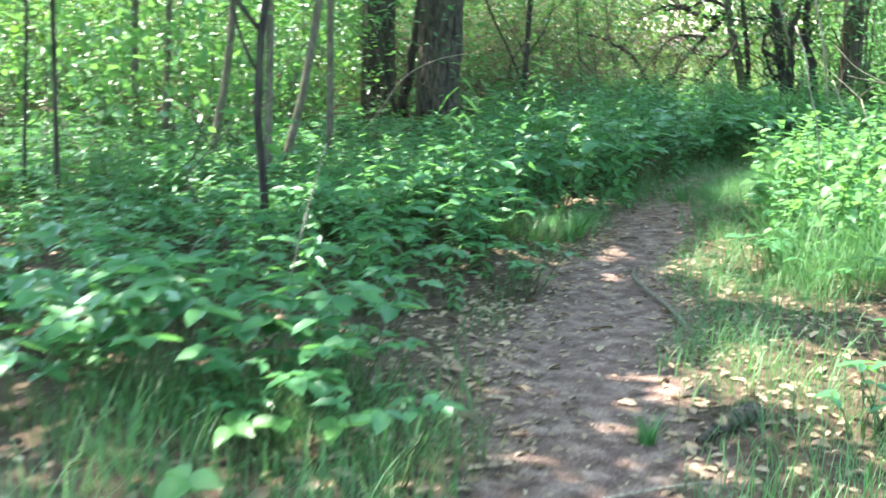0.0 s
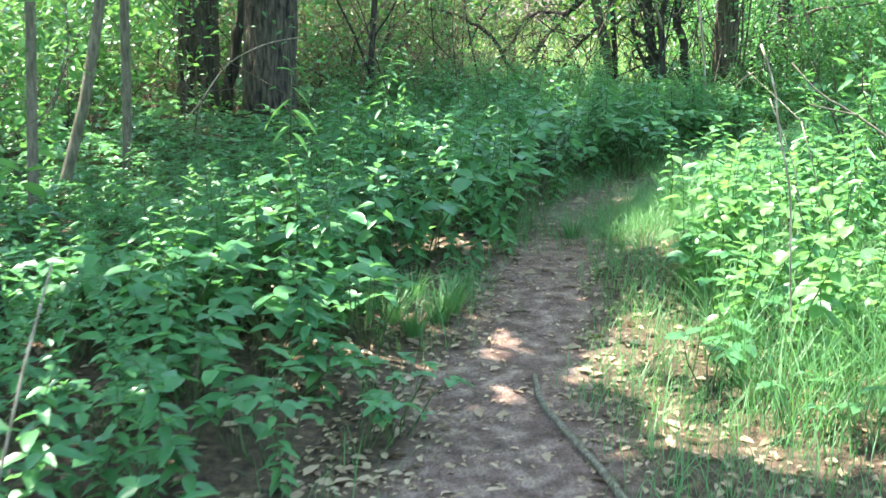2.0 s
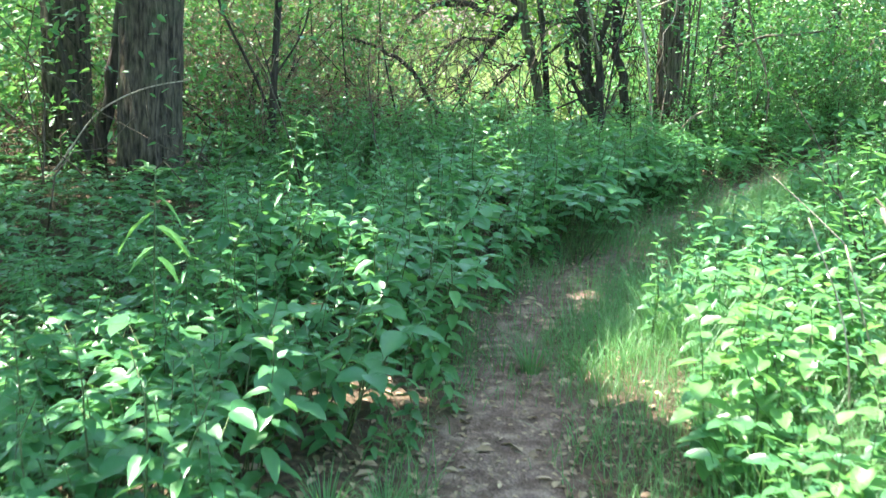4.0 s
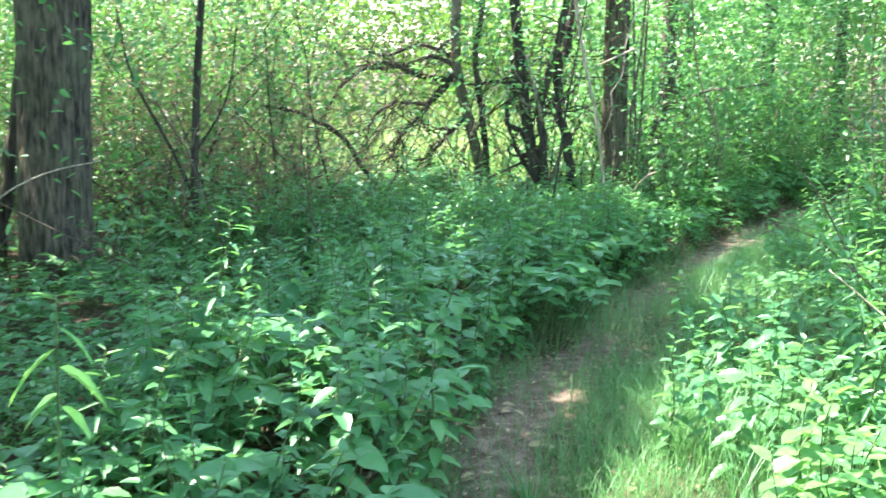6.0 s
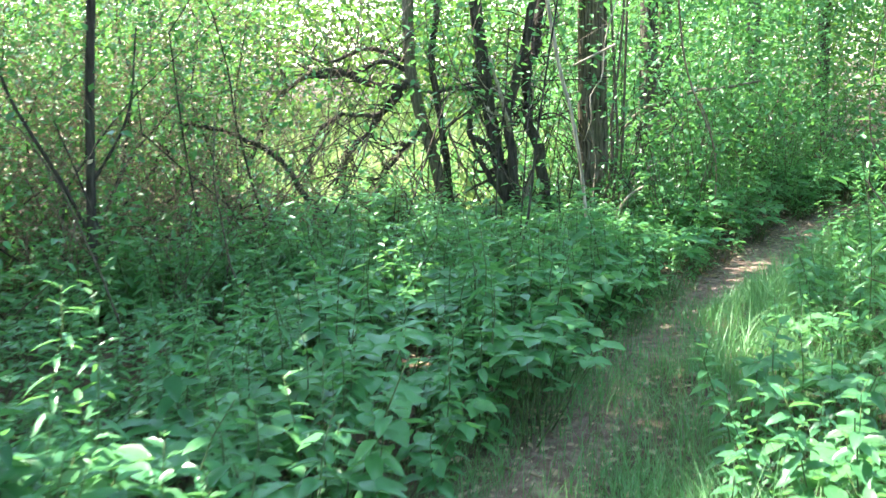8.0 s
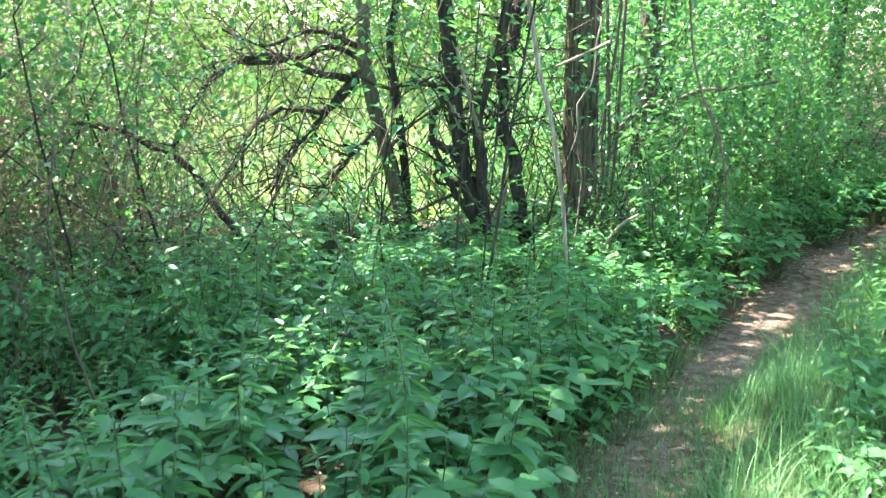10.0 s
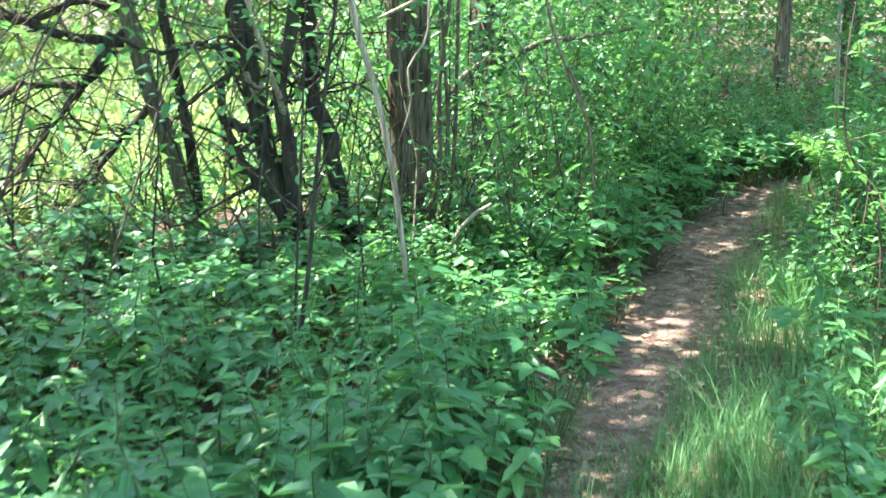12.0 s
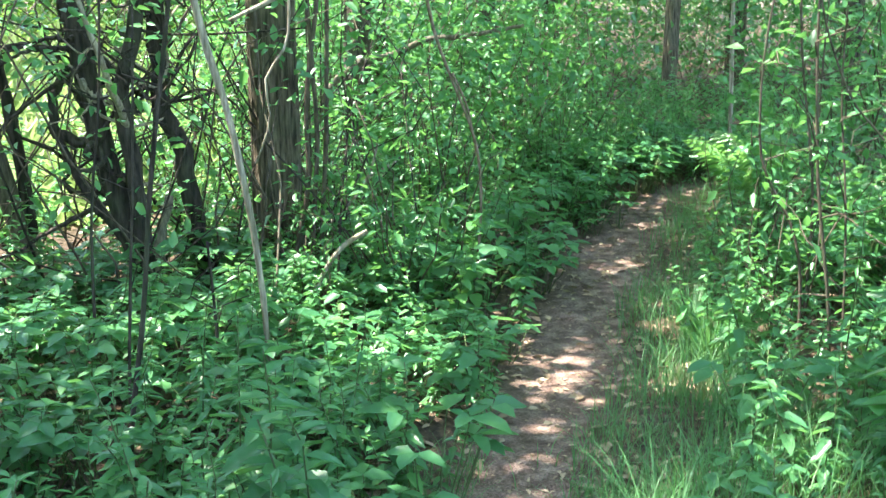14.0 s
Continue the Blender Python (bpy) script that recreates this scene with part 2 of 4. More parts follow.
def tube(points, radii, sides=6, rough=0.0, ridges=0, seed=0):
    """A tapered, closed limb along points."""
    P = np.asarray(points, float)
    R = np.asarray(radii, float)
    d = unit(np.gradient(P, axis=0))
    ref = np.array((1.0, 0, 0)) if abs(d[0, 0]) < 0.8 else np.array((0, 1.0, 0))
    x = unit(np.cross(d, ref)); y = np.cross(d, x)
    a = np.linspace(0, 2 * np.pi, sides, endpoint=False)
    g = np.random.default_rng(seed)
    r = R[:, None] * np.ones(sides)
    if rough:
        r = r * (1 + rough * g.normal(size=(len(P), sides)))
    if ridges:
        ph = g.uniform(0, 6.3, 3)
        k = np.arange(len(P))[:, None] / len(P)
        r = r * (1 + 0.05 * np.sin(ridges * a + ph[0] + 5 * k) + 0.035 * np.sin(2.7 * ridges * a + ph[1] - 9 * k) + 0.05 * np.sin(3 * a + ph[2] + 2 * k))
    V = P[:, None] + r[:, :, None] * (np.cos(a)[None, :, None] * x[:, None] + np.sin(a)[None, :, None] * y[:, None])
    n = len(P)
    i, j = np.meshgrid(np.arange(n - 1), np.arange(sides), indexing="ij")
    q, w = i * sides + j, i * sides + (j + 1) % sides
    F = np.concatenate([np.stack([q, w, w + sides], -1).reshape(-1, 3), np.stack([q, w + sides, q + sides], -1).reshape(-1, 3)])
    V = np.concatenate([V.reshape(-1, 3), P[:1], P[-1:]])
    k = np.arange(sides)
    F = np.concatenate([F, np.stack([(k + 1) % sides, k, np.full(sides, n * sides)], -1),
                        np.stack([(n - 1) * sides + k, (n - 1) * sides + (k + 1) % sides, np.full(sides, n * sides + 1)], -1)])
    return V, F


def bent(a, b, n=8, wander=0.05, sag=0.0, seed=0):
    """A wandering line from a to b."""
    g = np.random.default_rng(seed)
    s = np.linspace(0, 1, n)[:, None]
    a, b = np.asarray(a, float), np.asarray(b, float)
    off = np.zeros((n, 3))
    for k in (1, 2, 3):
        off += np.sin(np.pi * k * s) * g.normal(size=3) * wander / k
    off[:, 2] -= (sag * np.sin(np.pi * s))[:, 0]
    return a + (b - a) * s + off


def spline(points, n):
    """A smooth line through points."""
    P = np.asarray(points, float)
    t = np.concatenate([[0], np.cumsum(np.linalg.norm(np.diff(P, axis=0), axis=1))])
    u = np.linspace(0, t[-1], n)
    m = np.gradient(P, t, axis=0)
    i = np.clip(np.searchsorted(t, u, "right") - 1, 0, len(t) - 2)
    h = (t[i + 1] - t[i])[:, None]
    s = ((u - t[i])[:, None]) / h
    return ((2 * s**3 - 3 * s**2 + 1) * P[i] + (s**3 - 2 * s**2 + s) * h * m[i] + (-2 * s**3 + 3 * s**2) * P[i + 1] + (s**3 - s**2) * h * m[i + 1])


def join(chunks):
    V, F, at = [], [], 0
    for v, f in chunks:
        V.append(v); F.append(f + at); at += len(v)
    if not V:
        return np.zeros((0, 3)), np.zeros((0, 3), int)
    return np.concatenate(V), np.concatenate(F)


def part(name, chunks, parent, label=""):
    ob = new(name, mesh_of(name, chunks))
    ob.parent = parent
    return tagged(ob, label)


# ---- the plan ----
TRAIL = np.array([(0.45, -30), (0.5, -4), (0.62, 0), (0.7, 2.4), (0.74, 3.4), (0.92, 4.7), (1.02, 5.3), (1.18, 5.9), (1.38, 6.7), (1.55, 7.4),
                  (1.8, 8.5), (2.1, 9.05), (2.5, 9.6), (2.95, 10.35), (3.5, 11.1), (4.1, 11.85), (4.9, 12.75), (5.74, 13.63), (6.44, 14.42),
                  (7.3, 15.25), (8.2, 16.1), (8.85, 16.6), (9.7, 16.75), (11.2, 16.2), (30, 9)])
HALF = np.array([0.27, 0.27, 0.27, 0.27, 0.31, 0.31, 0.28, 0.22, 0.2, 0.19, 0.17, 0.17, 0.15, 0.14, 0.13, 0.14, 0.17, 0.17, 0.17, 0.16, 0.15, 0.11, 0.1, 0.1, 0.1])


def trail(xy):
    """Signed distance to the trail's middle line (right is positive), and its half width there."""
    xy = np.atleast_2d(xy)
    a, b = TRAIL[:-1], TRAIL[1:]
    ab = b - a
    s = np.clip(((xy[:, None] - a) * ab).sum(-1) / (ab**2).sum(-1), 0, 1)
    near = a + s[..., None] * ab
    off = xy[:, None] - near
    d = np.linalg.norm(off, axis=-1)
    k = d.argmin(1)
    r = np.arange(len(xy))
    side = np.sign(ab[k, 1] * off[r, k, 0] - ab[k, 0] * off[r, k, 1])
    uneven = 0.045 * np.sin(3.7 * xy[:, 1] + 2.1 * xy[:, 0] + side) + 0.035 * np.sin(8.3 * xy[:, 1] - 3.0 * xy[:, 0] + 2.5 * side) + 0.02 * np.sin(17 * xy[:, 1] + side)
    return d[r, k] * side, HALF[k] + s[r, k] * (HALF[k + 1] - HALF[k]) + uneven


def waves(x, y):
    return (0.035 * np.sin(1.1 * x + 0.7 * y) + 0.03 * np.sin(2.3 * y - 1.7 * x + 1) + 0.015 * np.sin(5.1 * x + 2) * np.sin(4.3 * y) + 0.012 * np.sin(9 * x + 3 * y))


def ground_z(x, y):
    x, y = np.asarray(x, float).ravel(), np.asarray(y, float).ravel()
    d, h = trail(np.stack([x, y], -1))
    away = np.clip((np.abs(d) - h) / 0.35, 0, 1)
    return away**1.5 * 0.05 + waves(x, y) * (0.25 + 0.75 * away)


# one sheet of ground, fine near the trail and coarse towards the horizon
def stretch(lo, hi, step, far):
    near = np.arange(lo, hi, step)
    out, s, v = [], step, 0.0
    while v < far:
        s *= 1.25
        v += s
        out.append(v)
    out = np.array(out)
    return np.concatenate([(lo - out)[::-1], near, near[-1] + out])


gx, gy = stretch(-5, 10, 0.1, 900), stretch(-1, 18.5, 0.1, 900)
X, Y = np.meshgrid(gx, gy, indexing="ij")
Z = ground_z(X, Y)
GV = np.stack([X.ravel(), Y.ravel(), Z], -1)
i, j = np.meshgrid(np.arange(len(gx) - 1), np.arange(len(gy) - 1), indexing="ij")
q = (i * len(gy) + j).ravel()
GF = np.concatenate([np.stack([q, q + len(gy), q + len(gy) + 1], -1), np.stack([q, q + len(gy) + 1, q + 1], -1)])
ground = new("ground", mesh_of("ground", [(GV, GF, GROUND)]))
td, th = trail(GV[:, :2])
grown = np.exp(-((GV[:, 1] - 10.4) / 1.9) ** 2) * 0.3
worn = np.clip(1.1 - np.clip((np.abs(td) - th * 0.85) / 0.17, 0, 1.1), 0, 1) - grown
att = ground.data.attributes.new("worn", "FLOAT", "POINT")
att.data.foreach_set("value", np.clip(worn, 0, 1).astype(np.float32))
tagged(ground, "bare brown dirt trail through dark leaf-littered forest floor", "ground", kind="structure")


# ---- plant patterns: each gives stems and leaves about its own foot ----
def trifoliate(g, height=0.35, stalks=5, leaf=0.1, spread=0.22):
    out = []
    for k in range(stalks):
        P, W, U, S = [], [], [], []
        a = g.uniform(0, 6.28)
        r = spread * math.sqrt(g.uniform(0.05, 1))
        top = np.array([r * math.cos(a), r * math.sin(a), height * g.uniform(0.65, 1.05)])
        stalk = tube(bent((0.02 * math.cos(a), 0.02 * math.sin(a), -0.03), top, 4, 0.015, 0, g.integers(1e6)), np.linspace(0.0035, 0.002, 4), 3)
        for turn, s in ((0, 1.0), (1.5, 0.85), (-1.5, 0.85)):
            b = a + turn + g.normal(0, 0.2)
            P.append(top); W.append((math.cos(b), math.sin(b), g.normal(-0.04, 0.12)))
            U.append((g.normal(0, 0.18), g.normal(0, 0.18), 1)); S.append(leaf * s * g.uniform(0.8, 1.2))
        out.append((stalk, leaves(BROAD, P, W, U, S)))
    return out


def upright(g, height=0.8, leaf=0.1, count=26, shape=NARROW, bare=0.15, lean=0.08):
    top = np.array([g.normal(0, lean), g.normal(0, lean), height])
    line = bent((0, 0, -0.03), top, 7, 0.025, 0, g.integers(1e6))
    P, W, U, S = [], [], [], []
    for k in range(count):
        s = bare + (1 - bare) * (k + 0.5) / count
        p = np.array([np.interp(s, np.linspace(0, 1, 7), line[:, c]) for c in range(3)])
        a = k * 2.4 + g.normal(0, 0.25)
        rise = -0.25 + 0.9 * max(0, s - 0.72) / 0.28 + g.normal(0, 0.15)
        P.append(p); W.append((math.cos(a), math.sin(a), rise)); U.append((g.normal(0, 0.15), g.normal(0, 0.15), 1))
        S.append(leaf * (1.1 - 0.55 * max(0, s - 0.6) / 0.4) * g.uniform(0.8, 1.15))
    return tube(line, np.linspace(0.005, 0.002, 7), 3), leaves(shape, P, W, U, S)


def bushy(g, height=1.1, leaf=0.06, limbs=7, per=22, shape=OVATE, spread=0.5):
    stems, P, W, U, S = [], [], [], [], []
    for k in range(limbs):
        a = g.uniform(0, 6.28)
        r = spread * height * g.uniform(0.2, 1)
        top = np.array([r * math.cos(a), r * math.sin(a), height * g.uniform(0.6, 1.05)])
        line = bent((0, 0, -0.03), top, 8, 0.06 * height, 0, g.integers(1e6))
        stems.append(tube(line[[0, 2, 4, 6, 7]], np.linspace(0.006, 0.002, 5) * height, 3))
        for q in range(per):
            s = g.uniform(0.25, 1)
            p = np.array([np.interp(s, np.linspace(0, 1, 8), line[:, c]) for c in range(3)])
            d = unit(g.normal(size=3) * (1, 1, 0.5))
            P.append(p + d * g.uniform(0.01, 0.11) * height); W.append(d + (0, 0, g.normal(-0.1, 0.3)))
            U.append((g.normal(0, 0.35), g.normal(0, 0.35), 1)); S.append(leaf * g.uniform(0.65, 1.25))
    return join(stems), leaves(shape, P, W, U, S)


def fern(g, height=0.6, fronds=9):
    stems, P, W, U, S = [], [], [], [], []
    for k in range(fronds):
        a = k * 6.28 / fronds + g.normal(0, 0.2)
        h = np.array([math.cos(a), math.sin(a), 0])
        L = height * g.uniform(0.8, 1.15)
        s = np.linspace(0, 1, 12)
        line = np.stack([h[0] * L * 0.75 * s**1.3, h[1] * L * 0.75 * s**1.3, L * (1.25 * s - 0.55 * s**2.4) - 0.02], -1)
        stems.append(tube(line, np.linspace(0.004, 0.0015, 12), 4))
        side = np.cross(h, (0, 0, 1))
        for q in range(2, 12):
            for sg in (1, -1):
                P.append(line[q]); W.append(side * sg + h * 0.35 + (0, 0, -0.05)); U.append((0, 0, 1) - h * 0.3)
                S.append(L * 0.3 * math.sin(np.pi * (0.12 + 0.85 * s[q])) + 0.02)
    return join(stems), leaves(NARROW, P, W, U, S)


KINDS = {}


def kind_of(name, maker, leaf_mat, stem_mat, variants, **how):
    pool = []
    for k in range(variants):
        g = np.random.default_rng(1000 + 37 * k + len(name))
        one = maker(g, **how)
        pool.append((one[0], coarse(one[1][0])) if name == "bush" else one)
    KINDS[name] = dict(pool=pool, leaf=leaf_mat, stem=stem_mat, meshes=None)


kind_of("woodland_herb", trifoliate, LEAF_SHADE, STEM, 8, height=0.36, stalks=7, leaf=0.115, spread=0.22)
kind_of("low_herb", trifoliate, LEAF_SHADE, STEM, 6, height=0.2, stalks=7, leaf=0.065, spread=0.16)
kind_of("broad_herb", upright, LEAF_FRESH, STEM, 6, height=0.62, leaf=0.12, count=18, shape=BROAD, bare=0.2, lean=0.1)
kind_of("tall_herb", upright, LEAF_TALL, STEM, 8, height=0.85, leaf=0.11, count=34, shape=NARROW)
kind_of("leafy_herb", upright, LEAF_TALL, STEM, 8, height=0.55, leaf=0.082, count=30, shape=OVATE, bare=0.08, lean=0.12)
kind_of("nettle", upright, LEAF_SHADE, STEM, 8, height=0.68, leaf=0.125, count=22, shape=OVATE, bare=0.15, lean=0.12)
kind_of("bush", bushy, LEAF_SHRUB, TWIG, 8, height=1.0, leaf=0.064, limbs=7, per=30)
kind_of("fern", fern, LEAF_FRESH, STEM, 3)

LABELS = {
    "woodland_herb": ("low broad-leaved herb with three-part blue-green leaves", "herb"),
    "low_herb": ("small ground-cover herb with dark green leaves", "herb"),
    "broad_herb": ("fresh yellow-green herb with broad sunlit leaves", "herb"),
    "tall_herb": ("tall upright herb with narrow drooping green leaves", "herb"),
    "leafy_herb": ("knee-high leafy green herb in dense undergrowth", "herb"),
    "nettle": ("upright herb with large drooping oval dark-green leaves", "herb"),
    "bush": ("loose green shrub with small oval leaves", "shrub"),
    "fern": ("bright green arching fern beside the dirt trail", "fern"),
}
spots = {k: [] for k in KINDS}


def sow(kind, n, x0, x1, y0, y1, keep=lambda d, h, x, y: np.abs(d) > h, lo=0.75, hi=1.25):
    x, y = rng.uniform(x0, x1, n), rng.uniform(y0, y1, n)
    d, h = trail(np.stack([x, y], -1))
    ok = keep(d, h, x, y) & (((x - 0.85) / 0.4) ** 2 + ((y - 6.2) / 0.5) ** 2 > 1)
    for px, py in zip(x[ok], y[ok]):
        spots[kind].append((px, py, rng.uniform(lo, hi), rng.uniform(0, 6.28)))


left = lambda gap, to=99: (lambda d, h, x, y: (d < -(h + gap)) & (d > -to))
right = lambda gap, to=99: (lambda d, h, x, y: (d > h + gap) & (d < to))
# near left bank: three-part leaves over litter
sow("woodland_herb", 175, -3.2, 0.6, 2.35, 6.0, left(0.36), 0.45, 1.15)
sow("nettle", 26, -2.4, 0.3, 2.9, 5.6, left(0.55), 0.35, 0.7)
sow("low_herb", 210, -3, 0.9, 2.2, 6.5, left(0.1), 0.6, 1.25)
sow("leafy_herb", 90, -4, 0.5, 3.5, 6.5, left(0.3), 0.6, 1.0)
# middle left: dense upright herbs
sow("woodland_herb", 520, -4, 3.8, 5.5, 12.5, left(0.08), 0.7, 1.35)
sow("leafy_herb", 380, -4, 2.4, 5.6, 8.8, left(0.12), 0.7, 1.3)
sow("leafy_herb", 260, -5, 0.4, 8.6, 13.5, left(0.3), 0.4, 0.75)
sow("leafy_herb", 420, 0.4, 4.6, 8.6, 14.5, left(0.12), 0.7, 1.3)
sow("tall_herb", 150, -4, 2.0, 6.2, 8.6, left(0.3), 0.55, 0.95)
sow("tall_herb", 110, 0.5, 4.5, 8.5, 13.5, left(0.3), 0.6, 1.15)
sow("nettle", 190, 0.2, 4.2, 7.6, 13.0, left(0.2), 0.6, 1.2)
sow("nettle", 90, -3.5, 1.8, 5.2, 8.6, left(0.2), 0.5, 1.0)
sow("nettle", 70, 2.2, 6, 6.5, 12.5, right(0.6), 0.5, 1.0)
# right bank
sow("broad_herb", 80, 1.7, 4.5, 5.0, 7.2, right(0.5), 0.5, 1.05)
sow("nettle", 60, 2.0, 4.6, 6.8, 9.6, right(0.5), 0.5, 0.95)
# paler-leaved herbs, sown here to lift a sunlit patch by their colour
sow("broad_herb", 22, 4.4, 6.0, 13.5, 15.3, left(0.25), 0.5, 0.85)
sow("broad_herb", 18, 2.3, 4.5, 3.4, 5.2, right(1.2), 0.5, 0.9)
sow("woodland_herb", 300, 1.6, 6, 5.4, 12.5, right(0.6), 0.6, 1.05)
sow("low_herb", 60, 1.4, 4, 2.5, 6, right(0.45))
sow("leafy_herb", 400, 2.2, 8.5, 5.5, 14.5, right(0.5), 0.6, 1.15)
sow("tall_herb", 240, 2.6, 9, 4.0, 15.0, right(0.9), 0.7, 1.2)
sow("leafy_herb", 70, 3.0, 6.2, 9.8, 12.9, right(0.6, 1.5), 0.6, 0.95)
# farther along the trail
sow("leafy_herb", 800, 0, 12, 12.0, 19.5, lambda d, h, x, y: (d < -h - 0.1) | (d > h + 0.5), 0.55, 1.2)
sow("low_herb", 360, 2, 9, 9.5, 17.0, lambda d, h, x, y: ((d < -h) & (d > -1)) | ((d > h + 0.6) & (d < 1.4)))
sow("woodland_herb", 320, 1, 9, 11.5, 16.0, lambda d, h, x, y: (d < -h - 0.12) | (d > h + 0.95))
# ground cover round the big trees
sow("low_herb", 420, -5, 0.6, 5.5, 13.0, left(0.8), 1.2, 2.2)
sow("low_herb", 220, 2.6, 5.6, 12.0, 16.0, left(0.14), 0.9, 1.6)
sow("leafy_herb", 130, 3.6, 6.6, 12.6, 16.2, left(0.2), 0.6, 1.0)
sow("woodland_herb", 150, -2.5, 0.6, 7.4, 12.0, left(0.9), 0.7, 1.2)
# shrubs
sow("bush", 16, 4.5, 6.4, 14.0, 16.2, left(0.35), 0.45, 0.8)
sow("bush", 36, -7, -1.7, 9.5, 15, left(1.2), 0.6, 1.3)
sow("bush", 16, 0.2, 2.6, 10.5, 13.5, left(1.2), 0.5, 0.85)
sow("bush", 22, -1.5, 1.5, 13.5, 17, left(1.2), 0.6, 1.2)
sow("bush", 40, 4.6, 8.2, 14.5, 19, left(0.45), 0.7, 1.3)
sow("bush", 55, 6.5, 13, 11.0, 17, right(0.7), 0.8, 1.6)
sow("bush", 60, 3.2, 9, 5.0, 11.5, right(1.5), 0.8, 1.6)
sow("bush", 60, 7, 14, 17.5, 22, lambda d, h, x, y: (d < -h - 0.6) & (np.abs((x - 3) * 0.754 - (y - 9.9) * 0.657 - 0.35) > 1.0), 0.9, 1.8)
sow("bush", 40, -8, 1.6, 16.5, 20, left(0.6), 0.9, 1.7)
spots["fern"] += [(9.2, 16.05, 1.15, 0.4), (9.6, 16.5, 1.0, 2.0), (9.0, 15.7, 0.8, 1.2)]

sow("leafy_herb", 150, 9.4, 14.5, 16.6, 21.0, lambda d, h, x, y: np.abs(d) > h + 0.3, 0.6, 1.2)

sow("leafy_herb", 150, 6.8, 10.6, 15.8, 18.8, left(0.14), 0.6, 1.15)
sow("bush", 16, 7.0, 9.4, 16.6, 18.6, left(0.5), 0.5, 0.9)

sow("low_herb", 150, 7.4, 10.6, 15.9, 18.2, left(0.02), 1.0, 1.8)
sow("woodland_herb", 60, 7.6, 10.4, 16.3, 18.4, left(0.12), 0.6, 1.0)

# the banks outside the walk
sow("leafy_herb", 300, -6, 7, -5.0, 2.0, lambda d, h, x, y: np.abs(d) > h + 0.5, 0.6, 1.1)
sow("low_herb", 300, -6, 7, -5.0, 3.5, lambda d, h, x, y: np.abs(d) > h + np.where(y > 1.5, 2.2, 0.3), 1.0, 1.8)
sow("leafy_herb", 200, -7, -3.5, 1.0, 9.0, left(1), 0.6, 1.0)
sow("leafy_herb", 180, 3.6, 8, 1.0, 6.0, right(1), 0.6, 1.0)


def plant(kind, limit):
    k = KINDS[kind]
    spots[kind].sort(key=lambda s: abs(s[1] - 7.5) * 0.45 + abs(trail(np.array(s[:2]))[0][0]))
    label, category = LABELS[kind]
    stalked = isinstance(k["pool"][0], list)
    pairs = [[(mesh_of("stalk", [(*st, k["stem"])]), mesh_of("leaf", [(*fo, k["leaf"])])) for st, fo in (one if stalked else [one])] for one in k["pool"]]
    off = trail(np.array([s[:2] for s in spots[kind]]))[0]
    low = lambda x, y, d: 0.6 if -2.0 < x < 0.5 and 9.2 < y < 12.4 and kind != "bush" else 0.78 if 3.0 < x < 5.2 and 12.6 < y < 15.4 else 1 - 0.38 * min(max((-d - 1.2) / 0.8, 0), 1) if 4.2 < y < 12.6 and kind != "bush" else 1
    spots[kind] = [(x, y, s * low(x, y, d), a) for (x, y, s, a), d in zip(spots[kind], off)]
    plain = [] if stalked or kind == "bush" else [mesh_of("foliage", [(*coarse(fo[0]), k["leaf"])]) for st, fo in k["pool"]]
    xs = np.array([s[:2] for s in spots[kind]])
    zs = ground_z(xs[:, 0], xs[:, 1])
    far = []
    singles = []
    if kind == "broad_herb":
        singles = [[mesh_of("leaf", [(fo[0][17 * q : 17 * q + 17], BROAD[1], k["leaf"])]) for q in range(len(fo[0]) // 17)] for st, fo in k["pool"]]
    for n, ((x, y, s, a), z) in enumerate(zip(spots[kind], zs)):
        v = n % len(pairs)
        if n < limit:
            base = new(kind) if stalked else new(kind, pairs[v][0][0])
            base.matrix_basis = Matrix.Translation((x, y, z)) @ Matrix.Rotation(a, 4, "Z") @ Matrix.Diagonal((s, s, s, 1))
            tagged(base, label, category, kind.replace("_", " ") + "s beside the trail")
            for stalk, blade in pairs[v]:
                holder = base
                if stalked:
                    holder = new("stalk", stalk)
                    holder.parent = base
                if kind == "broad_herb":
                    for one in singles[v]:
                        new("leaf", one).parent = base
                else:
                    new("leaf" if stalked else "foliage", plain[v] if plain and (abs(off[n]) > 1.3 or y > 10.5) else blade).parent = holder
        else:
            c, q = math.cos(a) * s, math.sin(a) * s
            M = np.array([(c, -q, 0), (q, c, 0), (0, 0, s)])
            for one in (k["pool"][v] if stalked else [k["pool"][v]]):
                blades = one[1] if kind == "bush" else coarse(one[1][0])
                for (V, F), mat in zip((one[0], blades), (k["stem"], k["leaf"])):
                    far.append((V @ M.T + (x, y, z), F, mat))
    return far


rest = []
for kind, limit in (("woodland_herb", 150), ("low_herb", 50), ("broad_herb", 90), ("tall_herb", 260), ("leafy_herb", 290), ("nettle", 250), ("bush", 290), ("fern", 9)):
    rest += plant(kind, limit)
tagged(new("undergrowth", mesh_of("undergrowth", rest)), "dense mixed green undergrowth of herbs and seedlings", "undergrowth", kind="stuff")


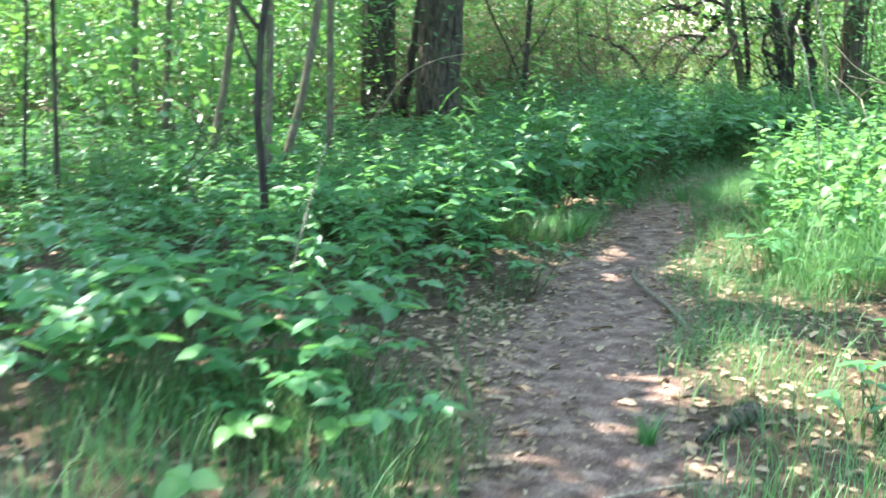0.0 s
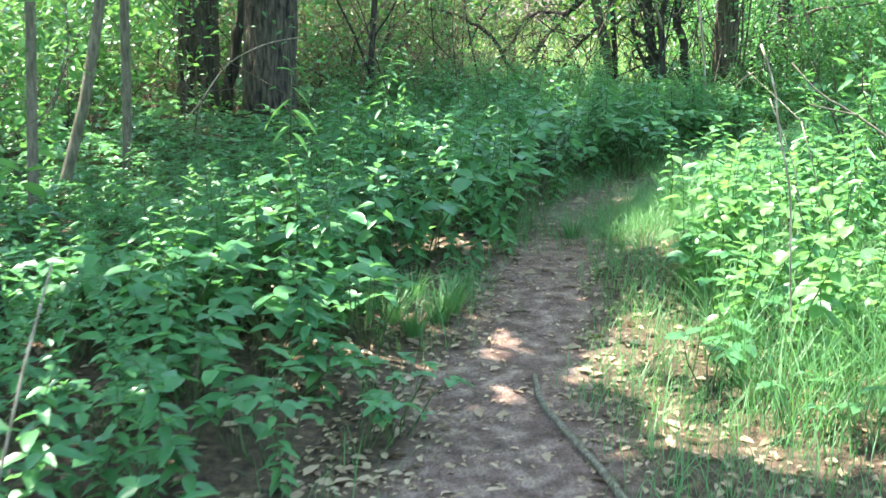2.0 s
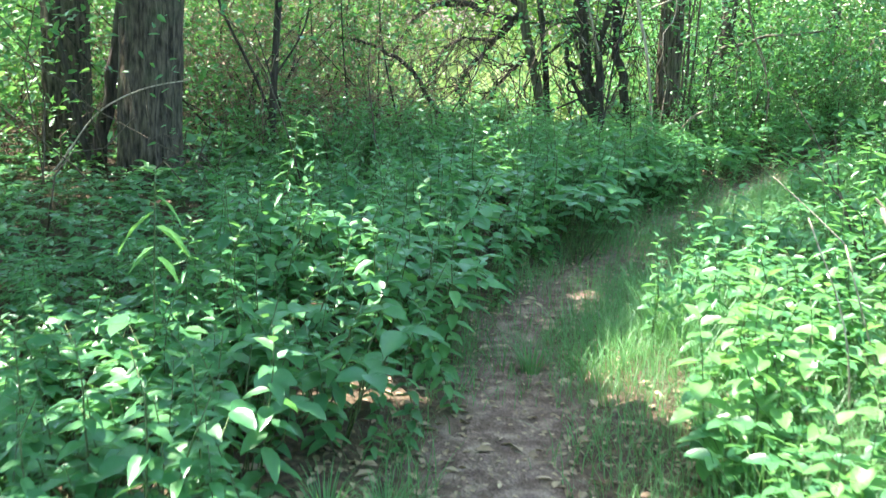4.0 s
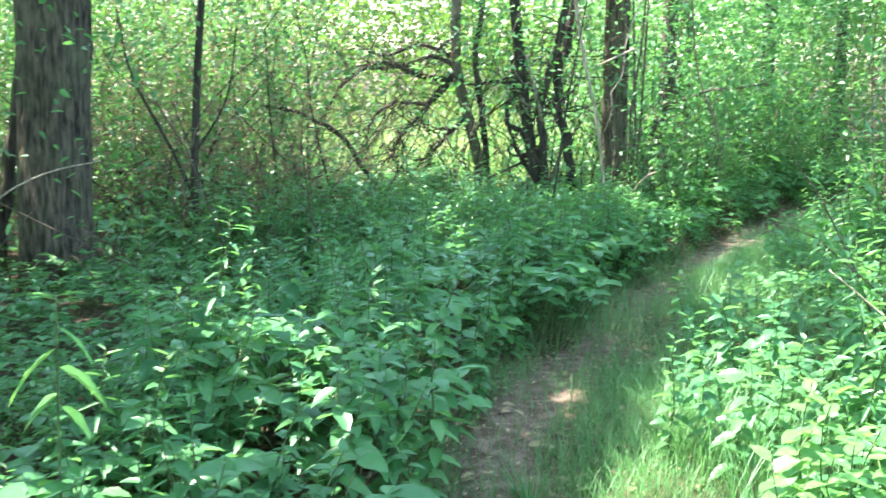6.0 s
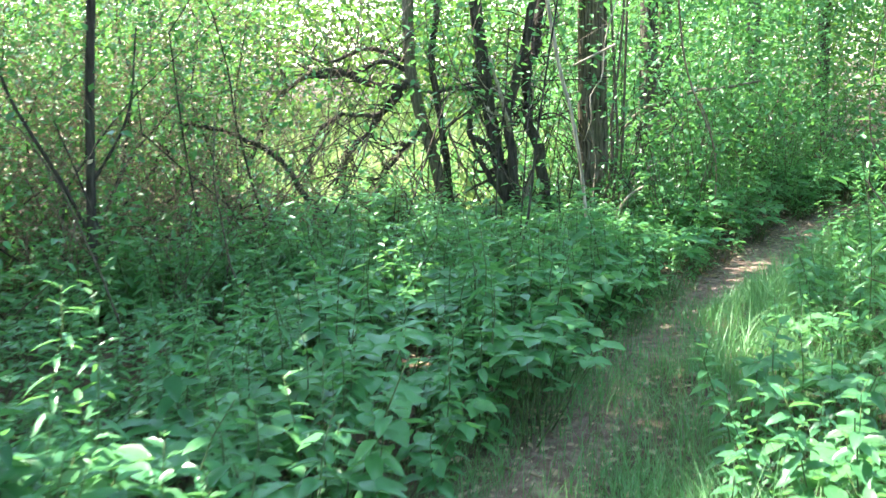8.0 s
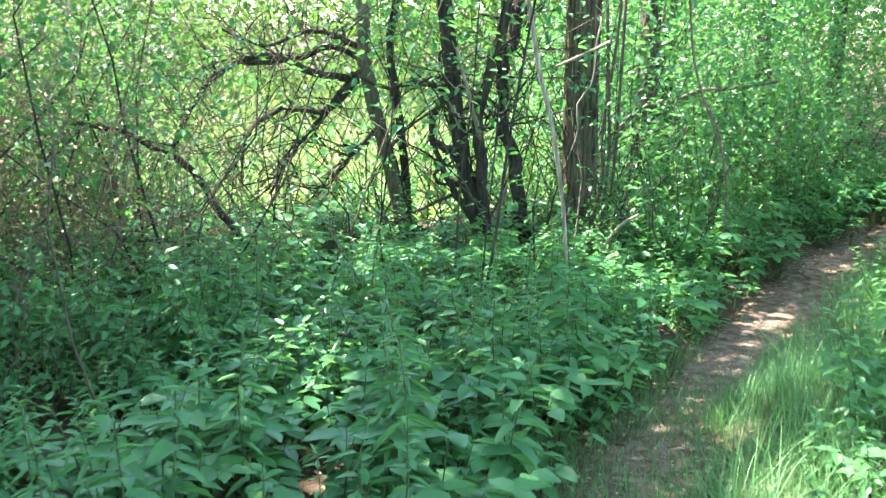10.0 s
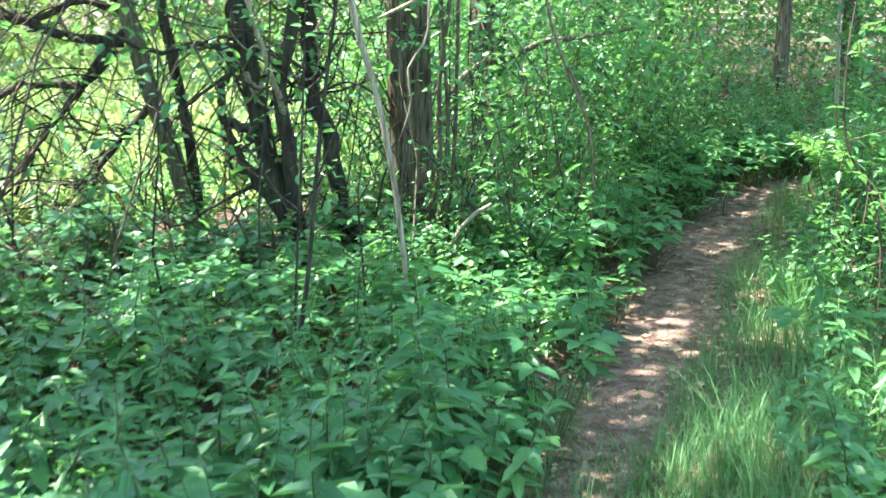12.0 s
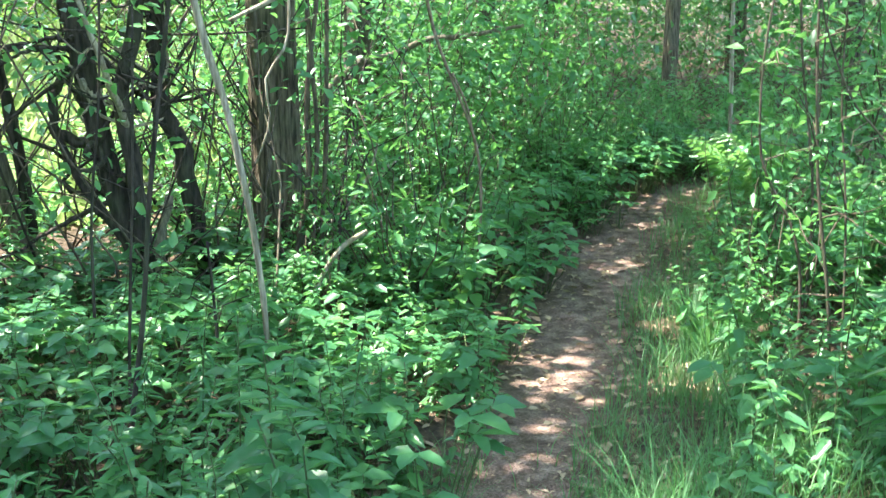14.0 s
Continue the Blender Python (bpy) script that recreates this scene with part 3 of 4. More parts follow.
# ---- grass ----
def grass(name, n, x0, x1, y0, y1, chance, tall, label):
    x, y = rng.uniform(x0, x1, n), rng.uniform(y0, y1, n)
    d, h = trail(np.stack([x, y], -1))
    clump = 0.5 + 0.5 * np.sin(3.1 * x + 1.3 * y) * np.sin(2.7 * y - 1.9 * x)
    ok = rng.uniform(size=n) < chance(d, h, x, y) * (0.35 + 0.65 * clump)
    x, y = x[ok], y[ok]
    m = len(x)
    z = ground_z(x, y)
    a, L = rng.uniform(0, 6.28, m), tall * rng.uniform(0.45, 1.25, m)
    lean = rng.uniform(0.2, 1.1, m)
    wd = rng.uniform(0.0008, 0.0019, m) * (1 + tall)
    hx, hy = np.cos(a), np.sin(a)
    V = np.zeros((m, 7, 3))
    for k, s in enumerate((0, 0.38, 0.72, 1.0)):
        px, py, pz = x + hx * L * lean * s**1.8, y + hy * L * lean * s**1.8, z - 0.01 + L * (s - 0.3 * lean * s**2.2)
        if k < 3:
            w = wd * (1, 0.85, 0.55)[k]
            V[:, 2 * k] = np.stack([px - hy * w, py + hx * w, pz], -1)
            V[:, 2 * k + 1] = np.stack([px + hy * w, py - hx * w, pz], -1)
        else:
            V[:, 6] = np.stack([px, py, pz], -1)
    f = np.array([(0, 1, 3), (0, 3, 2), (2, 3, 5), (2, 5, 4), (4, 5, 6)])
    F = (f[None] + (np.arange(m) * 7)[:, None, None]).reshape(-1, 3)
    tagged(new(name, mesh_of(name, [(V.reshape(-1, 3), F, GRASS)])), label, "grass", kind="stuff")


soft_edge = lambda a, b: np.clip((a - b) / 0.12, 0, 1)
grass("trailside_grass", 46000, 0.9, 4.0, 1.0, 9.5, lambda d, h, x, y: np.clip((d - h + 0.06) / 0.3, 0, 1) * np.clip((h + 0.95 - d) / 0.5, 0.25, 1), 0.17, "fine pale-green grass along the trail edge")
grass("bank_grass", 40000, -1.6, 1.4, 1.0, 7.2, lambda d, h, x, y: np.where((y > 2.9) & (y < 5.7), 0.25, 1) * soft_edge(-d, h) * np.clip((h + np.where(y < 3.0, 1.3, 0.3) + d) / 0.3, 0, 1), 0.22, "fine dark-green grass on the shaded bank")
grass("trail_grass", 60000, 1.2, 5.5, 7.4, 13.0, lambda d, h, x, y: (np.abs(d - 0.1) < h + 0.4) * np.where(np.abs(d) < 0.16, np.interp(y, [9.3, 10.0, 10.6, 12.0, 12.4], [0.25, 0.3, 0.85, 0.8, 0.05]), 0.9), 0.17, "grass growing over the narrow trail")
grass("far_trail_grass", 60000, 3.5, 11, 10.5, 17.5, lambda d, h, x, y: soft_edge(d, h) * np.clip((h + 0.85 - d) / 0.3, 0, 1), 0.24, "sunlit green grass beside the dirt trail")
grass("bend_grass", 16000, 2.6, 6.0, 9.6, 13.0, lambda d, h, x, y: (d > h + 0.35) * np.clip((h + 1.2 - d) / 0.2, 0, 1), 0.4, "tall green grass on the inside of the bend")


grass("herb_grass", 24000, 1.8, 3.8, 4.5, 8.6, lambda d, h, x, y: ((d > h + 0.5) & (d < h + 1.9)) * 0.8, 0.42, "tall loose grass among sunlit herbs")


# ---- leaf litter ----
def litter(name, n, x0, x1, y0, y1, chance, label, lo=0.02, hi=0.075):
    x, y = rng.uniform(x0, x1, n), rng.uniform(y0, y1, n)
    d, h = trail(np.stack([x, y], -1))
    ok = rng.uniform(size=n) < chance(d, h)
    x, y = x[ok], y[ok]
    m = len(x)
    a = rng.uniform(0, 6.28, m)
    V, F = leaves(HEX, np.stack([x, y, ground_z(x, y) + 0.006], -1), np.stack([np.cos(a), np.sin(a), rng.normal(0.08, 0.15, m)], -1),
                  np.stack([rng.normal(0, 0.3, m), rng.normal(0, 0.3, m), np.ones(m)], -1), rng.uniform(lo, hi, m))
    tagged(new(name, mesh_of(name, [(V, F, DRY)])), label, "leaf litter", kind="stuff")


litter("leaf_litter", 30000, -3.5, 8.5, 1.0, 17, lambda d, h: np.where(np.abs(d) < h * 0.7, 0.2, np.clip(1.1 - (np.abs(d) - h) / 2.5, 0.15, 1)), "dry brown fallen leaves on the forest floor")
litter("edge_litter", 9000, -0.8, 2.2, 2.4, 7.0, lambda d, h: 0.55 * ((d < -h * 0.55) & (d > -h - 0.4)) + 0.3 * ((d > h * 0.8) & (d < h + 0.9)), "pale curled fallen leaves along the trail edges", 0.015, 0.05)
litter("trail_debris", 26000, -0.5, 9, 1.0, 17, lambda d, h: (np.abs(d) < h + 0.12) * 1.0, "small bits of dry leaf and bark on the trail", 0.008, 0.04)


def tuft(x, y, blades, tall, label, seed):
    """A separate tussock of grass."""
    g = np.random.default_rng(seed)
    a, r = g.uniform(0, 6.28, blades), 0.05 * np.sqrt(g.uniform(0, 1, blades)) * tall / 0.2
    p = np.stack([x + r * np.cos(a), y + r * np.sin(a), np.full(blades, ground_z(x, y)[0] - 0.01)], -1)
    lines = []
    for k in range(blades):
        L, out_ = tall * g.uniform(0.6, 1.2), g.uniform(0.2, 0.9)
        s = np.linspace(0, 1, 5)
        w = 0.0035 * (1 - 0.95 * s)
        hx, hy = math.cos(a[k]), math.sin(a[k])
        mid_ = p[k] + np.stack([hx * L * out_ * s**1.7, hy * L * out_ * s**1.7, L * (s - 0.35 * out_ * s**2)], -1)
        side = np.array([-hy, hx, 0])
        V = np.concatenate([mid_ + side * w[:, None], mid_ - side * w[:, None]])
        q = np.arange(4)
        lines.append((V, np.concatenate([np.stack([q, q + 5, q + 6], -1), np.stack([q, q + 6, q + 1], -1)])))
    tagged(new("grass_tuft", mesh_of("grass_tuft", [(*join(lines), GRASS)])), label, "grass", kind="stuff")


tuft(0.9, 2.8, 70, 0.12, "small tuft of grass growing in the dirt trail", 1)
tuft(6.25, 13.25, 160, 0.4, "tall bright tussock of grass beside the trail", 2)
tuft(6.6, 13.75, 90, 0.3, "bright tussock of grass on the trail edge", 3)
tuft(1.75, 7.9, 80, 0.22, "pale tussock of grass on the trail edge", 4)
tuft(0.82, 6.1, 110, 0.2, "pale sunlit tussock on the shaded bank", 5)
tuft(0.92, 6.4, 90, 0.18, "small sunlit tussock on the trail edge", 6)
tuft(0.72, 6.35, 80, 0.2, "small tussock among herbs", 7)
for k, (x, y) in enumerate(((0.62, 6.05), (0.5, 6.2), (0.7, 5.9), (0.42, 5.95), (0.88, 6.2))):
    tuft(x, y, 90, 0.19, "pale arching grass tussock beside the dirt trail", 20 + k)


# ---- trees ----
def limb(points, r0, r1, sides=7, n=None, rough=0.03, ridges=0, seed=0):
    n = n or max(6, 4 * len(points))
    line = spline(points, n)
    s = np.linspace(0, 1, n)
    if r0 > 0.014:
        line = line + np.random.default_rng(seed + 40).normal(size=line.shape) * r0 * 0.22 * (np.sin(np.pi * s) ** 0.5)[:, None]
    return tube(line, r0 + (r1 - r0) * s**0.9, sides, rough, ridges, seed)


# where the sun comes down through the crowns: x, y, half width, half length
GAPS = [(2.65, 6.0, 0.7, 1.75), (2.7, 7.3, 0.7, 1.1), 
        (-0.25, 4.6, 0.2, 0.12), (-0.1, 2.3, 0.16, 0.1), (0.9, 8.7, 0.35, 0.22), (1.6, 8.9, 0.18, 0.18), (0.5, 7.6, 0.3, 0.15), (3.0, 8.6, 0.5, 0.5),
        (5.25, 13.15, 0.14, 0.1), (5.62, 13.5, 0.26, 0.18), (5.88, 13.8, 0.25, 0.14), (7.1, 15.05, 0.16, 0.14), (7.9, 15.85, 0.2, 0.15), (5.25, 14.55, 0.9, 0.7), (5.8, 15.15, 0.6, 0.5), (6.9, 16.3, 0.7, 0.45),
        (6.6, 12.9, 0.5, 0.5), (6.1, 13.1, 0.3, 0.3), (9.4, 16.1, 0.4, 0.35), (4.1, 13.9, 0.25, 0.2), (-1.2, 6.2, 0.3, 0.3), 
        (1.9, 3.2, 0.45, 0.5), (-0.9, 3.4, 0.15, 0.1), (0.2, 6.0, 0.2, 0.12),
        (0.0, 6.7, 0.5, 0.3), (2.15, 7.6, 0.25, 0.4), (0.72, 6.15, 0.32, 0.26), (0.6, 5.55, 0.25, 0.2), (0.3, 5.2, 0.2, 0.14), (1.0, 5.25, 0.13, 0.15), (1.05, 5.8, 0.16, 0.2), (1.45, 5.6, 0.2, 0.3), (1.75, 6.0, 0.2, 0.3), (1.9, 4.7, 0.4, 0.4), (1.15, 4.6, 0.1, 0.12), (1.85, 5.5, 0.22, 0.4), (-0.35, 3.9, 0.35, 0.22), (4.9, 13.6, 0.4, 0.35), (5.6, 15.25, 0.4, 0.35), (2.6, 6.3, 0.5, 0.6), (4.3, 16.6, 0.8, 0.6), (3.6, 14.6, 0.35, 0.3), (6.9, 16.7, 0.6, 0.5), (7.8, 17.2, 0.9, 0.6), (7.2, 18.6, 1.0, 0.8), (8.6, 17.0, 0.8, 0.7), (8.3, 18.3, 1.2, 1.1), (4.2, 10.6, 0.4, 0.4), (0.2, 7.3, 0.5, 0.3), (0.95, 7.6, 0.4, 0.3), (1.1, 8.3, 0.3, 0.25), (-0.7, 5.6, 0.3, 0.2), (2.95, 10.1, 0.3, 0.35), (2.5, 9.3, 0.2, 0.2)]


CROWN, FLECK_AT = 1.0, 0.75
gf = np.random.default_rng(11)
FLECK = [(gf.normal(0, 1, 2) * f, gf.uniform(0, 6.28)) for f in (2.2, 2.2, 3.5, 3.5, 5, 5, 7, 7)]


def fleck(xy):
    """Openness of the crowns as it falls on the ground along the sun's rays; closed over the near trail."""
    v = sum(np.sin(xy @ w + p) for w, p in FLECK) / 2.0
    d, h = trail(xy)
    return v - 1.6 * ((np.abs(d) < h + 0.15) & (xy[:, 1] < 16)) + 0.2 * (xy[:, 1] > 13.5) - 0.9 * ((xy[:, 0] > -1.2) & (xy[:, 0] < 2.9) & (xy[:, 1] > 13.2) & (xy[:, 1] < 16)) - 1.2 * ((xy[:, 0] > 9.6) & (xy[:, 1] > 17.2)) - 1.0 * ((xy[:, 0] > -0.8) & (xy[:, 0] < 4.1) & (xy[:, 1] > 8.9) & (xy[:, 1] < 13.3))


def crown_leaves(cx, cy, radius, low, high, n, g):
    """Crown leaves in clumps round a trunk, open where the sun falls through."""
    c = max(6, n // 70)
    a, r = g.uniform(0, 6.28, c), radius * np.sqrt(g.uniform(0.01, 1, c))
    hub = np.stack([cx + r * np.cos(a), cy + r * np.sin(a), g.uniform(low, high, c)], -1)
    n = int(n * CROWN)
    p = hub[g.integers(0, c, n)] + g.normal(size=(n, 3)) * (0.55, 0.55, 0.4)
    foot = p[:, :2] - p[:, 2:] * np.array([TO_SUN.x, TO_SUN.y]) / TO_SUN.z
    ok = fleck(foot) < FLECK_AT + g.normal(0, 0.08, n)
    for gx_, gy_, rx, ry in GAPS:
        ok &= ((foot[:, 0] - gx_) / rx) ** 2 + ((foot[:, 1] - gy_) / ry) ** 2 > g.uniform(0.75, 1.3, n)
    p = p[ok]
    m = len(p)
    d = g.normal(size=(m, 3)) * (1, 1, 0.5)
    return hub, leaves(SIMPLE, p, d, np.stack([g.normal(0, 0.5, m), g.normal(0, 0.5, m), np.ones(m)], -1), g.uniform(0.13, 0.22, m))


def tree(label, trunk, r0, r1, bark, crown=None, limbs=5, sides=10, ridges=0, flare=1.0, name="tree", seed=0, more=()):
    """A trunk through its control points, carried up into a crown: (radius, low, high, leaves)."""
    g = np.random.default_rng(500 + seed)
    base = new(name)
    base.location = (trunk[0][0], trunk[0][1], 0)
    shift = -np.array([trunk[0][0], trunk[0][1], 0])
    pts = [np.array(p, float) for p in trunk]
    up = unit(pts[-1] - pts[-2])
    if crown:
        up = unit(up + (0, 0, 0.6))
        while pts[-1][2] < crown[2] - 0.8:
            pts.append(pts[-1] + up * 1.6 + g.normal(0, 0.1, 3))
    n = 40 if ridges else 18
    line = spline(pts, n)
    s = np.linspace(0, 1, n)
    rad = r0 + (r1 - r0) * s
    rad = rad * (1 + (flare - 1) * np.exp(-(line[:, 2] - line[0, 2]) / 0.22))
    part("trunk", [(*tube(line + shift, rad, sides, 0.025, ridges, seed), bark)], base)
    for k, (points, a, b, mat) in enumerate(more):
        part("limb", [(*(lambda vf: (vf[0] + shift, vf[1]))(limb(points, a, b, 7, None, 0.05, 0, seed + k)), mat)], base)
    if crown:
        radius, low, high, count = crown
        top = pts[-1]
        hub, (V, F) = crown_leaves(top[0], top[1], radius, low, high, count, g)
        for k in range(limbs):
            start = line[int(n * g.uniform(0.55, 0.95))]
            part("limb", [(*tube(bent(start, hub[k % len(hub)], 9, 0.18, 0, seed * 31 + k) + shift, np.linspace(r1 * 0.8 + 0.01, 0.012, 9), 6, 0.03), bark)], base)
        part("crown", [(V + shift, F, LEAF_CROWN)], base)
    return tagged(base, label, "tree")


tree("large old tree with deeply furrowed grey-brown bark", [(-0.31, 12.22, -0.1), (-0.32, 12.21, 0.5), (-0.3, 12.21, 1.2), (-0.27, 12.2, 2.2)], 0.238, 0.2, BARK_GREY, (3.2, 6, 10, 6500), 8, 52, 19, 1.25, seed=1,
     more=[([(-0.78, 12.7, -0.05), (-0.72, 12.7, 0.5), (-0.62, 12.72, 1.1), (-0.5, 12.72, 1.9), (-0.4, 12.6, 3.0)], 0.06, 0.045, BARK_DARK)])
tree("grey-barked forest tree standing in the undergrowth", [(-1.12, 13.34, -0.1), (-1.1, 13.34, 1.0), (-1.1, 13.34, 2.2)], 0.2, 0.17, BARK_GREY, (2.8, 6, 10, 5000), 6, 36, 12, 1.3, seed=2)
tree("straight tree with furrowed brown bark beside the trail", [(5.07, 15.46, -0.1), (5.06, 15.46, 0.8), (5.05, 15.46, 1.8), (5.06, 15.46, 3.0)], 0.132, 0.112, BARK, (3.0, 5.5, 9.5, 6000), 6, 56, 19, 1.12, seed=3)
arches = [[(3.48, 16.22, 1.42), (3.15, 16.28, 1.46), (2.78, 16.33, 1.59), (2.36, 16.37, 1.43), (2.15, 16.38, 1.14), (1.96, 16.38, 0.69)],
          [(3.43, 16.23, 1.38), (3.26, 16.26, 1.19), (2.8, 16.33, 1.15), (2.59, 16.35, 0.92), (2.56, 16.35, 0.62)],
          [(3.5, 16.22, 1.5), (3.31, 16.25, 1.29), (3.13, 16.28, 1.04), (2.92, 16.31, 0.79), (2.78, 16.33, 0.5)],
          [(3.48, 16.22, 1.67), (3.15, 16.28, 1.79), (2.74, 16.33, 1.67), (2.42, 16.36, 1.79)],
          [(3.64, 16.19, 1.04), (3.47, 16.22, 0.87), (3.29, 16.25, 0.65), (3.12, 16.28, 0.31)],
          [(3.56, 16.2, 1.54), (3.27, 16.26, 1.67), (2.94, 16.31, 1.55), (2.49, 16.36, 1.51), (2.23, 16.37, 1.26), (2.06, 16.38, 0.9)]]
gd = np.random.default_rng(78)
crook = [[(4.27, 15.54, 0.41), (4.15, 15.57, 0.84), (4.1, 15.58, 1.17), (4.06, 15.59, 1.5)], [(4.27, 15.43, 0.71), (4.23, 15.44, 1.12), (4.27, 15.43, 1.43), (4.4, 15.4, 1.9)], [(4.57, 15.56, 0.81), (4.47, 15.58, 1.12), (4.46, 15.59, 1.47), (4.55, 15.57, 1.9)]]
crook_more = []
for k in range(64):
    at = spline(crook[k % 3], 16)[gd.integers(3, 16)]
    to = at + gd.normal(size=3) * (0.5, 0.3, 0.3) + (-0.1, -0.05, 0.15)
    crook_more.append((bent(at, to, 8, 0.1, 0, 300 + k), 0.009 if k % 3 else 0.017, 0.003, BARK_DARK if k % 5 else DEADWOOD))
arch_more = [(p, 0.036 if k < 2 else 0.028, 0.011, BARK_DARK) for k, p in enumerate(arches)]
ga = np.random.default_rng(77)
for k in range(120):
    p = spline(arches[k % 6], 20)
    at = p[ga.integers(2, 19)]
    to = at + ga.normal(size=3) * (0.5, 0.25, 0.28) + (-0.2, 0, -0.2 if k % 3 else 0.25)
    arch_more.append((bent(at, to, 9, 0.06, -0.06, k), 0.006 if k % 4 else 0.01, 0.002, BARK_DARK))
tree("dark many-stemmed tree with crooked twisting limbs", [(4.36, 15.51, -0.08), (4.27, 15.54, 0.41), (4.15, 15.57, 0.84), (4.1, 15.58, 1.17), (4.06, 15.59, 1.5), (3.98, 15.62, 2.2)], 0.066, 0.045, BARK_DARK, (2.2, 4.5, 7.5, 3500), 4, 12, seed=4,
     more=[([(4.11, 15.58, 1.12), (3.99, 15.61, 1.36), (3.81, 15.64, 1.43), (3.6, 15.67, 1.38), (3.3, 15.7, 1.5)], 0.024, 0.012, BARK_DARK),
           ([(4.36, 15.45, -0.05), (4.31, 15.42, 0.3), (4.27, 15.43, 0.71), (4.23, 15.44, 1.12), (4.27, 15.43, 1.43), (4.4, 15.4, 1.9), (4.5, 15.3, 3)], 0.05, 0.034, BARK_DARK),
           ([(4.75, 15.49, -0.05), (4.62, 15.54, 0.37), (4.57, 15.56, 0.81), (4.47, 15.58, 1.12), (4.46, 15.59, 1.47), (4.55, 15.57, 1.9), (4.7, 15.6, 3)], 0.06, 0.038, BARK_DARK),
           ([(4.16, 15.57, 0.81), (4.06, 15.59, 0.92), (3.94, 15.62, 0.97), (3.93, 15.62, 1.15), (4.04, 15.6, 1.37)], 0.038, 0.02, BARK_DARK),
           ([(4.24, 15.55, 0.38), (4.05, 15.59, 0.67), (3.94, 15.62, 0.95)], 0.03, 0.02, BARK_DARK),
           ([(4.41, 15.18, -0.08), (4.33, 15.2, 0.11), (4.31, 15.22, 0.39), (4.38, 15.22, 0.68)], 0.035, 0.022, BARK_SMOOTH),
           ([(4.25, 15.43, 1.0), (4.1, 15.2, 1.3), (3.95, 15.1, 1.7)], 0.022, 0.012, DEADWOOD)] + crook_more)
tree("crooked brown tree with drooping bare arching branches", [(3.86, 16.14, -0.05), (3.78, 16.16, 0.5), (3.64, 16.19, 1.04), (3.54, 16.21, 1.38), (3.5, 16.21, 2.2)], 0.062, 0.045, BARK_SMOOTH, (1.8, 4.5, 7, 2200), 3, 12, seed=5,
     more=[([(3.86, 16.14, 0.35), (3.8, 16.15, 1.08), (3.72, 16.17, 1.54), (3.78, 16.16, 2.3)], 0.04, 0.03, BARK_DARK)] + arch_more)
# slim saplings of the left bank
for k, (pts, r, bark) in enumerate([
        ([(-0.78, 5.31, -0.05), (-0.8, 5.3, 0.5), (-0.825, 5.3, 0.99), (-0.79, 5.31, 1.24), (-0.75, 5.32, 1.45), (-0.7, 5.3, 2.2)], 0.024, BARK_DARK),
        ([(-1.21, 7.37, -0.05), (-1.2, 7.37, 0.5), (-1.18, 7.37, 1.02), (-1.17, 7.37, 1.9)], 0.03, BARK_SMOOTH),
        ([(-1.27, 7.96, -0.05), (-1.18, 7.98, 0.3), (-1.05, 8.0, 0.8), (-0.93, 8.02, 1.5), (-0.8, 8.05, 2.2)], 0.033, BARK_SMOOTH),
        ([(-1.02, 8.92, -0.05), (-1.0, 8.92, 0.76), (-1.0, 8.92, 1.17), (-0.99, 8.93, 1.9)], 0.032, BARK_SMOOTH),
        ([(-1.95, 8.3, -0.08), (-1.78, 8.36, 0.55), (-1.66, 8.39, 1.46), (-1.6, 8.4, 2.2)], 0.034, BARK_SMOOTH),
        ([(-2.15, 5.94, -0.05), (-2.13, 5.94, 0.72), (-2.12, 5.95, 1.41), (-2.1, 5.95, 2.2)], 0.017, BARK_DARK),
        ([(-2.48, 6.23, -0.05), (-2.44, 6.25, 0.69), (-2.4, 6.26, 1.42), (-2.4, 6.3, 2.2)], 0.013, BARK_DARK),
        ([(0.63, 13.23, -0.05), (0.65, 13.23, 0.63), (0.69, 13.23, 1.51), (0.75, 13.23, 2.3)], 0.034, BARK_DARK),
        ([(-2.6, 9.6, -0.05), (-2.55, 9.6, 1.0), (-2.45, 9.6, 2.2)], 0.03, BARK_SMOOTH),
        ([(-3.3, 11.0, -0.05), (-3.3, 11.0, 1.0), (-3.2, 11.0, 2.2)], 0.04, BARK_SMOOTH)]):
    more = []
    if k == 0:
        more = [([(-0.795, 5.31, 1.2), (-0.86, 5.29, 1.27), (-0.94, 5.27, 1.4), (-1.05, 5.25, 1.9)], 0.015, 0.01, BARK_DARK),
                ([(-0.825, 5.3, 1.0), (-0.88, 5.29, 1.12), (-0.93, 5.28, 1.3), (-0.96, 5.27, 1.6)], 0.011, 0.006, BARK_DARK)]
    if k == 7:
        more = [([(0.65, 13.23, 0.55), (0.45, 13.2, 1.0), (0.2, 13.2, 1.5), (0.1, 13.2, 2.0)], 0.016, 0.008, BARK_DARK),
                ([(0.66, 13.23, 0.9), (0.9, 13.2, 1.3), (1.0, 13.2, 1.9)], 0.012, 0.006, BARK_DARK)]
    # the unseen crowns are made this dense to shade the near trail
    tree("slim young sapling with smooth thin bark" if bark is BARK_SMOOTH else "slender dark-barked sapling in the undergrowth", pts, r, r * 0.6, bark, (1.7, 3.6, 6.5, 3000), 3, 8, seed=20 + k, name="sapling", more=more)
